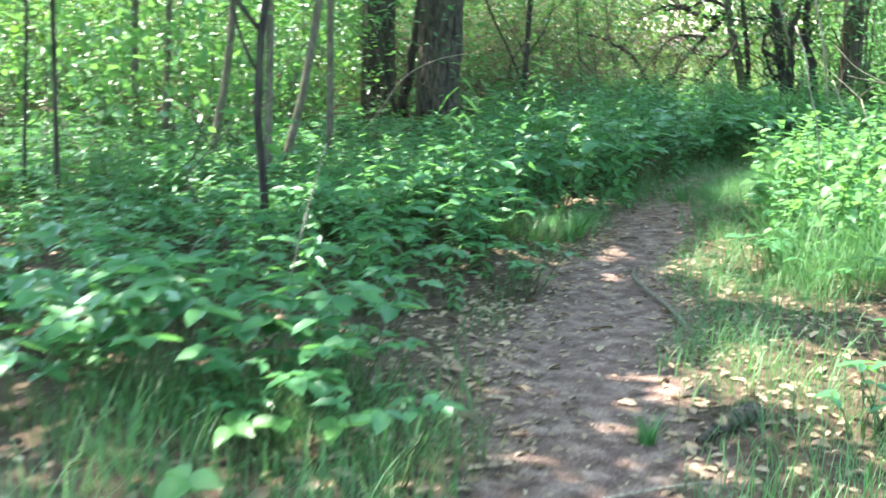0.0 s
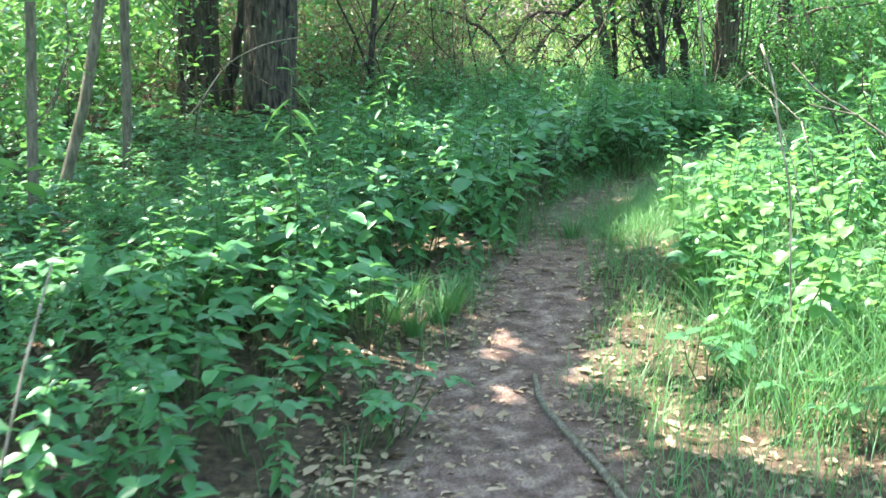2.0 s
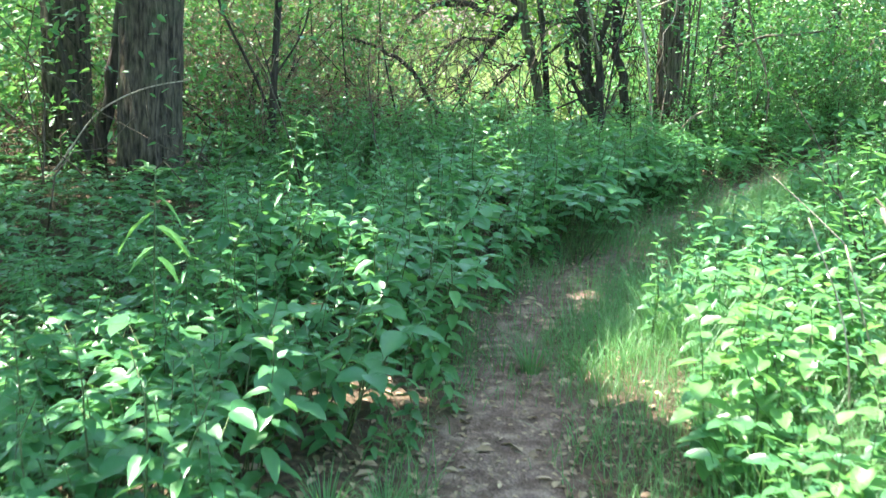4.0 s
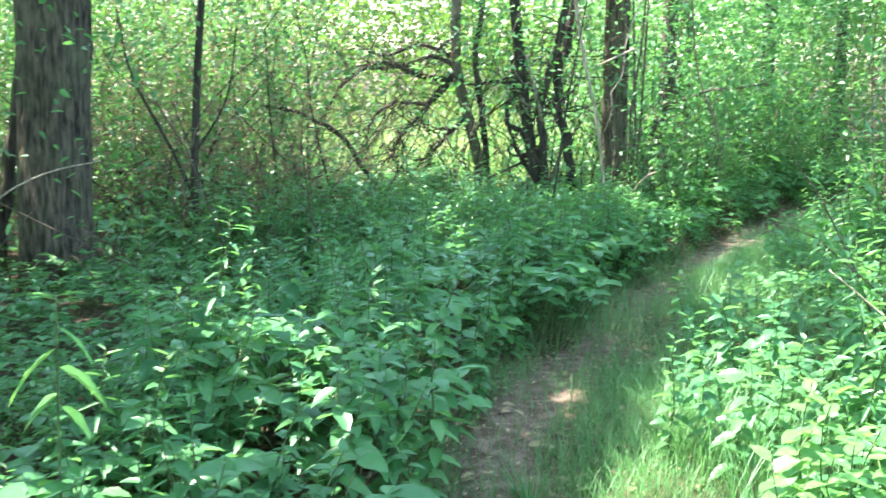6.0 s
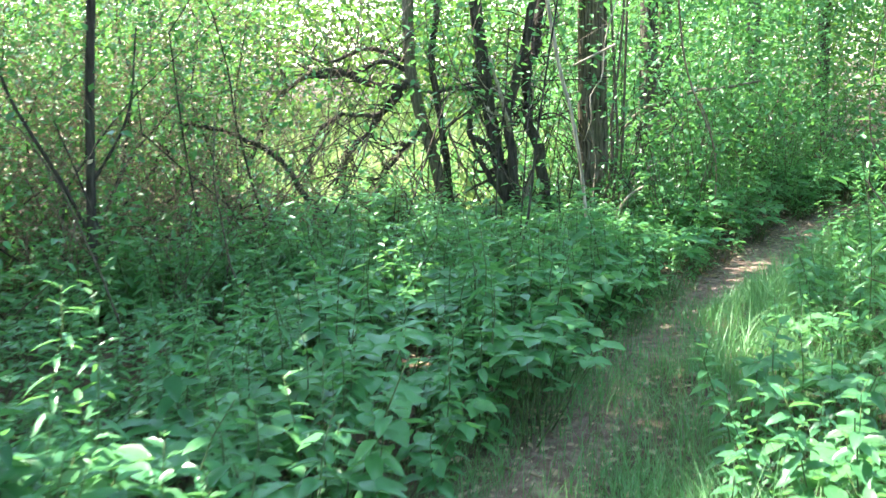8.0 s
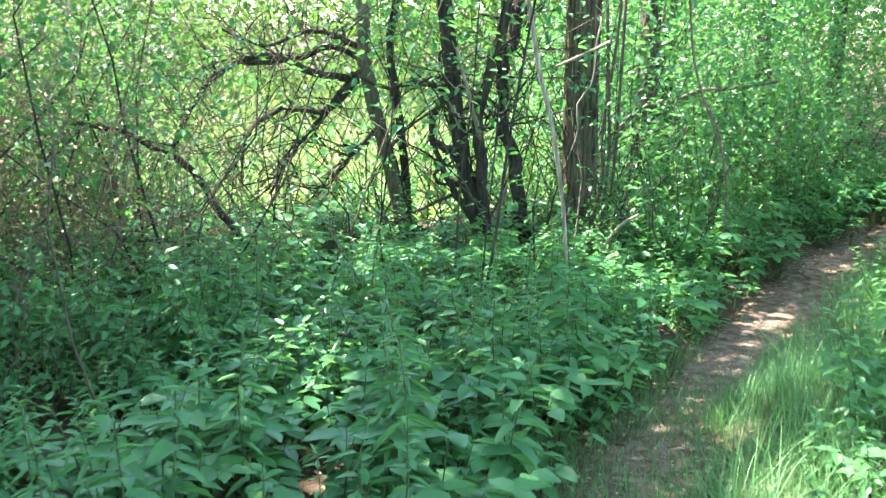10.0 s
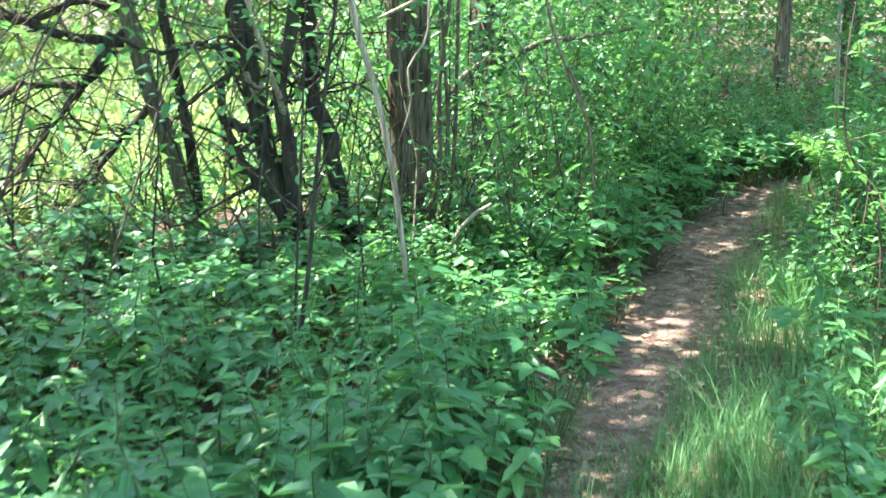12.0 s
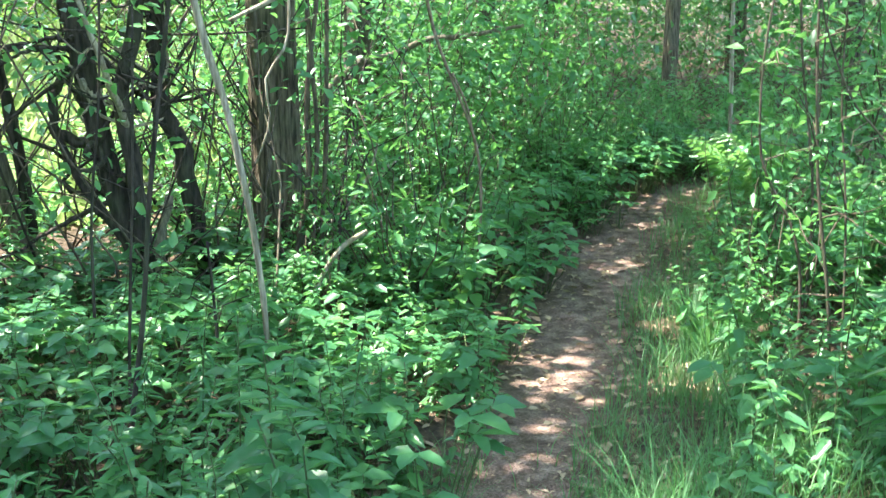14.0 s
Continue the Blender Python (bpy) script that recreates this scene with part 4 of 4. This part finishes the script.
# far-bank trees, and unseen ones added only so their crowns shade the place
for k, (x, y, r) in enumerate([(12.1, 20.3, 0.09), (13.6, 18.9, 0.12), (-4.4, 3.0, 0.12), (-3.6, -2.0, 0.14), (3.6, -2.5, 0.13), (6.2, 2.2, 0.14),
                               (7.6, 7.2, 0.12), (9.4, 11.4, 0.12), (7.4, 18.9, 0.1), (9.4, 20.2, 0.1), (1.2, -6.0, 0.13), (6.5, 17.4, 0.105), (15.4, 22.6, 0.14), (13.4, 24.6, 0.12), (16.8, 20.4, 0.13)]):
    tree("forest tree with grey bark and a shading leafy crown", [(x, y, -0.1), (x + 0.02, y, 1.2), (x + 0.05, y + 0.05, 2.6)], r, r * 0.7, BARK_GREY if k % 2 else BARK, (3.4, 5.5, 9.5, 5200), 6, 20, 9, 1.3, seed=60 + k)


tree("thin pale dead tree standing in the far shade", [(10.36, 17.4, -0.1), (10.34, 17.43, 0.9), (10.32, 17.46, 1.8), (10.3, 17.5, 4.0)], 0.022, 0.012, DEADWOOD, None, 0, 8, seed=95)


# ---- loose wood and dead stems ----
def stick(name, label, lines, mat, category="branch", sides=7):
    base = new(name, mesh_of(name, [(*join([limb(p, a, b, sides, None, 0.06, 0, k) for k, (p, a, b) in enumerate(lines)]), mat)]))
    return tagged(base, label, category)


def bare_shrub(pts, r):
    g = np.random.default_rng(int(pts[0][0] * 1000))
    main = tagged(new("bare_shrub", mesh_of("bare_shrub", [(*limb(pts, r, r * 0.5), TWIG)])), "thin crooked sparse-leaved shrub at the trail bank", "shrub", "sparse shrubs on the bank")
    line = spline(pts, 30)
    for k in range(7):
        at = line[g.integers(6, 29)]
        tip = at + g.normal(size=3) * (0.22, 0.22, 0.1) + (0, 0, 0.16)
        twig_line = bent(at, tip, 6, 0.03, 0, k)
        twig = part("twig", [(*tube(twig_line, np.linspace(r * 0.5, 0.002, 6), 5), TWIG)], main)
        n = 7
        q = twig_line[g.integers(2, 6, n)]
        part("foliage", [(*leaves(OVATE, q, g.normal(size=(n, 3)) * (1, 1, 0.4), np.stack([g.normal(0, 0.3, n), g.normal(0, 0.3, n), np.ones(n)], -1), g.uniform(0.04, 0.075, n)), LEAF_TALL)], twig)


stick("dead_sapling", "bleached leaning dead stem beside the furrowed tree", [([(4.36, 13.85, -0.05), (4.33, 13.85, 0.57), (4.29, 13.85, 0.88), (4.26, 13.86, 1.06), (4.22, 13.88, 1.29), (4.16, 13.9, 1.51), (4.1, 13.91, 1.8), (3.95, 13.95, 2.8)], 0.011, 0.019)], DEADWOOD, "dead sapling")
stick("dead_branch", "pale broken dead branch hanging before the trunk", [([(4.9, 14.1, 2.6), (4.58, 14.06, 1.78), (4.55, 14.08, 1.48), (4.48, 14.1, 1.38), (4.49, 14.1, 1.2), (4.43, 14.12, 1.01)], 0.009, 0.004), ([(4.62, 13.94, 1.77), (4.45, 14.01, 1.68), (4.31, 14.06, 1.61)], 0.011, 0.008)], DEADWOOD)
for pts in ([(5.0, 15.08, -0.03), (5.01, 15.08, 0.33), (5.07, 15.05, 0.7), (5.07, 15.05, 1.14), (5.12, 15.02, 1.6), (5.2, 15.0, 3)],
            [(5.16, 15.11, -0.03), (5.17, 15.11, 0.4), (5.2, 15.1, 0.92), (5.21, 15.09, 1.42), (5.25, 15.1, 3)], [(5.08, 15.04, -0.03), (5.09, 15.04, 0.48), (5.12, 15.03, 0.96), (5.1, 15.04, 1.37), (5.0, 15.04, 3)]):
    tagged(stick("vine", "thin woody vine climbing beside the trunk", [(pts, 0.014, 0.01)], TWIG, "vine"), group="vines by the trunk")
stick("fallen_branch", "pale curved dead branch propped in the undergrowth", [([(5.1, 15.58, -0.02), (5.17, 15.55, 0.22), (5.43, 15.44, 0.43), (5.58, 15.36, 0.66), (5.63, 15.34, 0.84)], 0.013, 0.007), ([(5.57, 15.37, 0.64), (5.72, 15.29, 0.74)], 0.01, 0.005)], DEADWOOD)
stick("broken_stump", "short splintered pale wood piece", [([(4.8, 14.52, -0.02), (4.92, 14.46, 0.44), (5.0, 14.42, 0.54), (5.08, 14.38, 0.59)], 0.009, 0.013)], DEADWOOD, "wood")
stick("broken_branch", "bare broken branch with a pale snapped end", [([(5.9, 17.3, -0.02), (6.1, 17.15, 0.8), (6.28, 17.02, 1.13), (6.53, 16.9, 1.19), (6.78, 16.76, 1.32), (6.93, 16.67, 1.32)], 0.035, 0.02), ([(6.9, 16.68, 1.32), (7.12, 16.56, 1.36), (7.34, 16.41, 1.41)], 0.02, 0.012)], BARK_SMOOTH)
stick("hanging_twig", "bundle of pale dead twigs hanging from the shrubs", [([(5.6, 14.9, 2.4), (5.73, 14.83, 1.42), (5.81, 14.78, 1.19), (5.88, 14.73, 0.98), (5.91, 14.72, -0.02)], 0.011, 0.007), ([(5.79, 14.79, 1.28), (5.86, 14.75, 1.1), (5.9, 14.72, 0.86)], 0.008, 0.005)], BROWNTWIG)
stick("dead_branch", "pale dead branch leaning across the old tree", [([(-1.3, 11.9, -0.02), (-1.0, 11.9, 0.25), (-0.6, 11.88, 0.75), (-0.3, 11.87, 0.9), (0.02, 11.86, 0.97)], 0.01, 0.005)], DEADWOOD)
stick("leaning_sapling", "dark leaning sapling between two old trunks", [([(-0.55, 12.42, -0.1), (-0.77, 12.4, 0.23), (-0.87, 12.39, 0.58), (-0.98, 12.4, 1.1), (-1.0, 12.4, 2.2)], 0.03, 0.018)], BARK_DARK, "sapling")
stick("fallen_branch", "dark fallen branch arching over the undergrowth", [([(2.62, 14.8, -0.05), (2.5, 14.83, 0.28), (2.3, 14.86, 0.57), (2.07, 14.89, 0.9), (1.85, 14.91, 1.05), (1.68, 14.93, 1.13), (1.3, 15, 1.2)], 0.032, 0.018)], BARK_DARK)
stick("fallen_branch", "dark fallen branch lying low among herbs", [([(2.6, 14.8, -0.02), (2.36, 14.85, 0.19), (2.09, 14.89, 0.37), (1.64, 14.93, 0.43)], 0.026, 0.014)], BARK_DARK)
gs = np.random.default_rng(79)
for pts, r in (([(3.77, 14.42, -0.03), (3.78, 14.42, 0.3), (3.8, 14.42, 0.8), (3.86, 14.41, 1.3), (3.9, 14.4, 2.0)], 0.008), ([(3.61, 13.34, -0.03), (3.64, 13.33, 0.3), (3.69, 13.31, 0.65), (3.74, 13.3, 1.12), (3.81, 13.28, 1.61), (3.9, 13.2, 2.3)], 0.011),
               ([(3.67, 13.52, -0.03), (3.69, 13.52, 0.44), (3.74, 13.51, 1.14), (3.77, 13.5, 1.7)], 0.007), ([(4.16, 13.9, -0.03), (4.15, 13.91, 0.44), (4.13, 13.91, 0.75)], 0.009)):
    stem = tagged(stick("bare_sapling", "thin dark bare stem rising from the herbs", [(pts, r, r * 0.6)], BARK_DARK, "sapling"), group="bare saplings")
    for k in range(5):
        at = spline(pts, 20)[8 + 2 * k]
        tip = at + gs.normal(size=3) * (0.14, 0.1, 0.04) + (0, 0, 0.13)
        part("twig", [(*tube(bent(at, tip, 5, 0.06, 0, 700 + k), np.linspace(r * 0.4, r * 0.15, 5), 4), BARK_DARK)], stem)
stick("twig", "curled pale dry twig standing among the herbs", [([(3.79, 13.29, -0.02), (3.83, 13.27, 0.03), (3.92, 13.24, 0.1), (3.95, 13.23, 0.23)], 0.007, 0.005)], DEADWOOD, "twig")
for pts, r in (([(6.5, 12.78, -0.03), (6.49, 12.78, 0.25), (6.42, 12.86, 1.01), (6.39, 12.9, 1.75), (6.4, 12.9, 2.4)], 0.011), ([(6.56, 13.0, -0.03), (6.51, 13.06, 0.72), (6.41, 13.16, 0.99), (6.39, 13.18, 1.26), (6.4, 13.17, 1.6), (6.5, 13.1, 2.2)], 0.01),
               ([(6.5, 12.7, -0.03), (6.49, 12.77, 0.95), (6.47, 12.81, 1.3), (6.46, 12.81, 1.9)], 0.008), ([(6.6, 12.4, -0.03), (6.5, 12.5, 0.9), (6.43, 12.54, 1.17), (6.36, 12.62, 1.28), (6.28, 12.72, 1.54), (6.2, 12.8, 2.0)], 0.009),
               ([(6.9, 13.3, -0.03), (6.95, 13.35, 0.8), (6.85, 13.4, 1.5), (6.9, 13.5, 2.2)], 0.01), ([(7.4, 13.6, -0.03), (7.3, 13.65, 0.9), (7.35, 13.7, 1.9)], 0.01)):
    bare_shrub(pts, r * 0.8)
stick("dry_stalk", "bleached dry stalk leaning over sunlit herbs", [([(2.06, 5.2, -0.02), (2.02, 5.23, 0.4), (1.98, 5.25, 0.8), (1.94, 5.27, 0.96), (1.91, 5.28, 1.12), (1.86, 5.31, 1.26)], 0.003, 0.0045)], DEADWOOD, "stalk")
stick("dead_branch", "bare grey branch leaning out of the undergrowth", [([(3.2, 5.5, -0.02), (2.9, 5.7, 0.6), (2.62, 5.82, 0.87), (2.48, 5.89, 0.97), (2.36, 5.95, 1.04), (2.25, 6.01, 1.16)], 0.012, 0.004), ([(2.5, 5.88, 0.96), (2.3, 5.9, 1.0)], 0.005, 0.003)], BARK_SMOOTH)
stick("dry_stalk", "bleached broken stalk leaning beside the trail", [([(2.68, 6.7, -0.02), (2.61, 6.75, 0.58), (2.57, 6.78, 0.71), (2.52, 6.81, 0.83), (2.48, 6.84, 0.94)], 0.005, 0.003), ([(2.69, 6.94, 0.82), (2.59, 7.01, 0.92), (2.45, 7.1, 1.05)], 0.0035, 0.002), ([(2.95, 6.8, -0.02), (2.69, 6.94, 0.82)], 0.005, 0.0035)], DEADWOOD, "stalk")
stick("dry_stalk", "long pale dry stalk rising from low herbs", [([(-0.48, 3.94, -0.05), (-0.4, 3.95, 0.25), (-0.33, 3.97, 0.53), (-0.26, 3.98, 0.77)], 0.005, 0.003)], DEADWOOD, "stalk")
stick("wood_chunk", "weathered grey chunk of broken branch on the trail edge", [([(1.05, 2.76, 0.02), (1.16, 2.9, 0.035), (1.27, 3.02, 0.03)], 0.0139, 0.036)], BARK_GREY, "wood")
stick("tree_root", "thin brown root running along the dirt trail", [([(1.14, 5.45, -0.01), (1.11, 5.06, 0.012), (1.16, 4.74, 0.012), (1.21, 4.38, 0.012), (1.24, 4.1, -0.01)], 0.011, 0.013)], BARK_SMOOTH, "root")
stick("twig", "pale dry stick lying across the trail", [([(0.73, 2.32, 0.01), (0.87, 2.38, 0.018), (1.03, 2.46, 0.012)], 0.006, 0.004)], DEADWOOD, "twig")
stick("twig", "small dark twig lying on the trail", [([(1.14, 6.25, 0.01), (1.2, 6.26, 0.016), (1.25, 6.26, 0.012)], 0.006, 0.004)], TWIG, "twig")

for k in range(7):
    gb = np.random.default_rng(900 + k)
    foot = np.array([-2.45 + gb.normal(0, 0.15), 7.0 + gb.normal(0, 0.15), -0.02])
    tagged(stick("dead_branch", "pale dead brushwood leaning among saplings", [(bent(foot, foot + (gb.normal(0.1, 0.25), gb.normal(0, 0.1), gb.uniform(0.35, 0.75)), 5, 0.05, 0, k), 0.009, 0.004)], DEADWOOD), group="dead brushwood")
for x, y in ((-1.15, 3.9), (-0.85, 4.1)):
    stick("twig", "thin curled dry twig arching over the herbs", [([(x, y, -0.02), (x - 0.02, y, 0.2), (x + 0.03, y, 0.34), (x + 0.1, y, 0.37)], 0.003, 0.002)], DEADWOOD, "twig")

# the tall herb with long drooping leaves
gp = np.random.default_rng(5)
droopy = new("tall_plant", mesh_of("tall_plant", [(*limb([(0.12, 7.38, -0.03), (0.12, 7.37, 0.5), (0.13, 7.37, 1.0)], 0.006, 0.003, 6), STEM)]))
tagged(droopy, "tall single herb with long drooping strap leaves", "herb")
for k, (z, a, L) in enumerate([(0.99, 0.2, 0.1), (0.98, 2.2, 0.1), (0.98, 4.2, 0.1), (0.9, -0.3, 0.16), (0.84, 2.9, 0.24), (0.78, 0.0, 0.2), (0.7, 3.3, 0.16), (0.66, -0.6, 0.14)]):
    part("leaf", [(*leaves(NARROW if z > 0.8 else OVATE, [(0.13, 7.37, z)], [(math.cos(a), math.sin(a) * 0.4, 0.25 if z > 0.95 else -0.75)], [(0, 0, 1)], [L * 0.95]), LEAF_FRESH)], droopy)
# sunlit seedlings on the near bank
for x, y, z, s in ((-0.24, 2.26, 0.2, 0.1), (-0.13, 2.29, 0.2, 0.1), (0.03, 2.28, 0.2, 0.1), (-0.26, 1.9, 0.2, 0.11)):
    sd = new("seedling", mesh_of("seedling", [(*limb([(x, y, -0.02), (x + 0.01, y, z * 0.6), (x, y, z)], 0.003, 0.002, 5), STEM)]))
    tagged(sd, "small seedling with three fresh green leaves", "seedling", "seedlings on the bank")
    for turn in (0, 1.9, -1.9):
        b = gp.uniform(-0.5, 0.5) + turn + x * 9
        part("leaf", [(*leaves(BROAD, [(x, y, z)], [(math.cos(b), math.sin(b), gp.normal(0, 0.15))], [(gp.normal(0, 0.3), -0.4, 1)], [s * gp.uniform(0.85, 1.15)]), LEAF_FRESH)], sd)


# ---- thickets and distance ----
def thicket(name, hubs, per, size, mat, label, spread=(0.5, 0.5, 0.4), twigs=0, twig_mat=None, shape=SIMPLE, thick=0.007):
    hubs = np.asarray(hubs, float)
    n = len(hubs) * per
    p = np.repeat(hubs, per, 0) + rng.normal(size=(n, 3)) * spread
    p = p[p[:, 2] > 0.03]
    n = len(p)
    d, h = trail(p[:, :2])
    p = p[np.abs(d) > h + np.where(p[:, 1] < 12, 1.3, 0.5)]
    n = len(p)
    V, F = leaves(shape, p, rng.normal(size=(n, 3)) * (1, 1, 0.6), np.stack([rng.normal(0, 0.5, n), rng.normal(0, 0.5, n), np.ones(n)], -1), size * rng.uniform(0.6, 1.4, n))
    chunks = [(V, F, mat)]
    for k in range(twigs):
        c = hubs[rng.integers(len(hubs))]
        a = c + rng.normal(size=3) * (0.7, 0.5, 0) - (0, 0, c[2])
        b = c + rng.normal(size=3) * (1.0, 0.6, 0.5) + (0, 0, 0.2)
        if np.abs(trail(np.array([a[:2], b[:2], (a[:2] + b[:2]) / 2]))[0]).min() < (1.7 if min(a[1], b[1]) < 12.5 else 0.75):
            continue
        chunks.append((*tube(bent(a, b, 7, 0.24, 0, int(rng.integers(1e6))), np.linspace(thick, thick * 0.35, 7), 4), twig_mat))
    tagged(new(name, mesh_of(name, chunks)), label, "thicket", kind="stuff")


def ring(n, x0, x1, y0, y1, z0, z1):
    return np.stack([rng.uniform(x0, x1, n), rng.uniform(y0, y1, n), rng.uniform(z0, z1, n)], -1)


# the clearing behind the crooked trees stays open to the sun
def outside_glade(h):
    x, y = h[:, 0], h[:, 1]
    return h[~((y > 17.2) & (x > 1.9 + 0.05 * (y - 18)) & (x < 6.0 + 0.22 * (y - 18)))]


# the dark hollow where the far trees stand
def outside_hollow(h):
    along = (h[:, 0] - 3.0) * 0.657 + (h[:, 1] - 9.9) * 0.754
    across = (h[:, 0] - 3.0) * 0.754 - (h[:, 1] - 9.9) * 0.657
    return h[~((along > 9.3) & (along < 17) & (across > -0.6) & (across < 1.3))]


BLADE = leaf_shape(0.2, 0.02, 0.25, 0.3, False)
brush = ring(74, -0.9, 1.8, 13.5, 16.2, 0.2, 2.5)
brush = brush[brush[:, 2] < 2.7 - 0.75 * np.clip(brush[:, 0] - 0.6, 0, 2)]
thicket("brown_thicket", brush, 85, 0.035, DRY, "tangle of brown dead twigs with withered leaves", (0.4, 0.4, 0.35), 640, BROWNTWIG, SIMPLE, 0.0042)
thicket("dead_brushwood", brush, 4, 0.06, LEAF_SHRUB, "dark bare crossing branches in the dead brush", (0.4, 0.4, 0.35), 64, BARK_DARK, SIMPLE, 0.011)
thicket("thicket_leaves", brush, 130, 0.055, LEAF_SHRUB, "green leaves grown through the dead brush", (0.45, 0.45, 0.35))
thicket("leaf_spray", ring(60, 2.6, 6.2, 14.6, 17.2, 0.4, 2.6), 40, 0.07, LEAF_TALL, "leafy green twigs round the crooked trees", (0.35, 0.35, 0.3), 90, BARK_DARK, HEX)
thicket("leaf_spray", ring(120, -6.5, -1.2, 6.5, 13.0, 0.4, 2.2), 45, 0.1, LEAF_FRESH, "leafy green twigs among the saplings", (0.35, 0.35, 0.25), 40, TWIG, HEX)
thicket("shrub_thicket", outside_hollow(outside_glade(ring(90, 5.2, 10, 15.8, 20, 0.4, 3.3))), 300, 0.07, LEAF_TALL, "dense dark-green shrub thicket behind the trail", twigs=110, twig_mat=TWIG)
thicket("shrub_thicket", ring(80, 7.4, 14, 10.5, 16.0, 0.4, 3.0), 240, 0.075, LEAF_SHRUB, "dense green shrubs on the bank of the trail", twigs=90, twig_mat=TWIG)
thicket("shrub_thicket", ring(40, 4.0, 8, 4.5, 10, 0.3, 2.0), 110, 0.09, LEAF_SHRUB, "green shrubs crowding the open bank", twigs=40, twig_mat=TWIG)
thicket("shrub_thicket", ring(40, -7, -2, 10.5, 15, 0.3, 1.6), 90, 0.09, LEAF_SHRUB, "loose green shrubs between slim saplings", twigs=50, twig_mat=TWIG)
thicket("sunlit_thicket", outside_glade(ring(150, -14, 5, 18, 26, 0.2, 4.5)), 420, 0.085, LEAF_FAR, "bright sunlit yellow-green foliage beyond the trees", (0.8, 0.8, 0.6), 60, TWIG)
thicket("sunlit_thicket", ring(130, -16, -5, 9, 19, 0.2, 4.5), 260, 0.115, LEAF_FAR, "bright sunlit leaves behind the saplings", (0.8, 0.8, 0.6))
thicket("sunlit_thicket", ring(130, -14, 22, 27, 33, 1.5, 8.5), 520, 0.135, LEAF_FAR, "tall sunlit foliage at the far edge of the clearing", (1.1, 1.1, 0.8))
thicket("sunlit_thicket", ring(60, -9, 21, 31, 37, 0.3, 3.2), 330, 0.16, LEAF_FAR, "low sunlit bushes along the far edge of the clearing", (1.3, 1.2, 0.8))
thicket("far_thicket", outside_hollow(outside_glade(ring(150, 6.5, 24, 19, 28, 0.2, 5))), 380, 0.09, LEAF_TALL, "deep green foliage far along the trail", (0.8, 0.8, 0.6), 80, TWIG)
thicket("shade_thicket", ring(72, -6.0, -0.7, 12.9, 16.5, 0.2, 3.0), 230, 0.07, LEAF_SHRUB, "dark shaded shrubs behind the old tree", (0.4, 0.4, 0.35), 90, BROWNTWIG)
thicket("shade_thicket", ring(95, -4, 1.9, 16.4, 18.2, 0.2, 3.1), 200, 0.07, LEAF_SHRUB, "dark shrubs behind the dead brush", (0.45, 0.45, 0.4), 60, BROWNTWIG)
thicket("shade_thicket", ring(60, 11.5, 17.5, 20.5, 25, 0.2, 3.2), 230, 0.09, LEAF_SHRUB, "dark shrubs closing the shaded hollow", (0.6, 0.6, 0.5), 40, TWIG)
thicket("leaf_spray", ring(34, 3.3, 5.3, 14.8, 16.4, 1.2, 2.7), 34, 0.07, LEAF_TALL, "leafy twigs hanging about the crooked stems", (0.3, 0.25, 0.2), 40, TWIG, HEX)
thicket("leaf_spray", ring(10, -1.3, 0.3, 10.9, 11.7, 0.8, 1.9), 26, 0.07, LEAF_TALL, "light leafy twigs before the old tree", (0.25, 0.2, 0.2), 12, TWIG, HEX)
thicket("leaf_spray", ring(16, 4.8, 7.0, 9.0, 12.0, 0.8, 2.3), 70, 0.075, LEAF_TALL, "leafy shrub branches leaning over the bank", (0.35, 0.35, 0.3), 30, TWIG, HEX)
thicket("leaf_spray", ring(5, 3.0, 3.7, 8.7, 9.4, 1.7, 2.1), 34, 0.1, LEAF_TALL, "leafy branch end reaching over the bank", (0.2, 0.2, 0.14), 8, TWIG, HEX)


# tall pale grass of the clearing
n = 34000
my = 17.8 + 24 * rng.uniform(0, 1, n) ** 1.3
mx = rng.uniform(-7, 6.6 + 0.28 * (my - 18))
V, F = leaves(BLADE, np.stack([mx, my, ground_z(mx, my) - 0.02], -1), np.stack([rng.normal(0, 0.9, n), rng.normal(0, 0.9, n), np.full(n, 0.8)], -1),
              np.stack([rng.normal(0, 0.5, n), rng.normal(0, 0.5, n), np.full(n, 1.0)], -1), rng.uniform(0.3, 0.75, n) * np.clip(0.75 + 0.02 * (my - 18), 0.75, 1.2))
tagged(new("meadow_grass", mesh_of("meadow_grass", [(V, F, MEADOW)])), "tall pale yellow-green grass of a sunlit clearing", "grass", kind="stuff")


def wood(n, a0, a1, per, size, label):
    ang, rad_ = rng.uniform(a0, a1, n), rng.uniform(32, 48, n)
    hubs = np.stack([3 + rad_ * np.sin(ang), 8 + rad_ * np.cos(ang), 0.3 + 11 * rng.uniform(0, 1, n) ** 1.2], -1)
    thicket("far_wood", hubs, per, size, LEAF_FAR, label, (2, 2, 1.6))


wood(190, -0.6, 1.05, 420, 0.28, "distant sunlit green wood behind the clearing")
wood(420, 1.05, 5.68, 90, 0.62, "distant green wood closing the view")
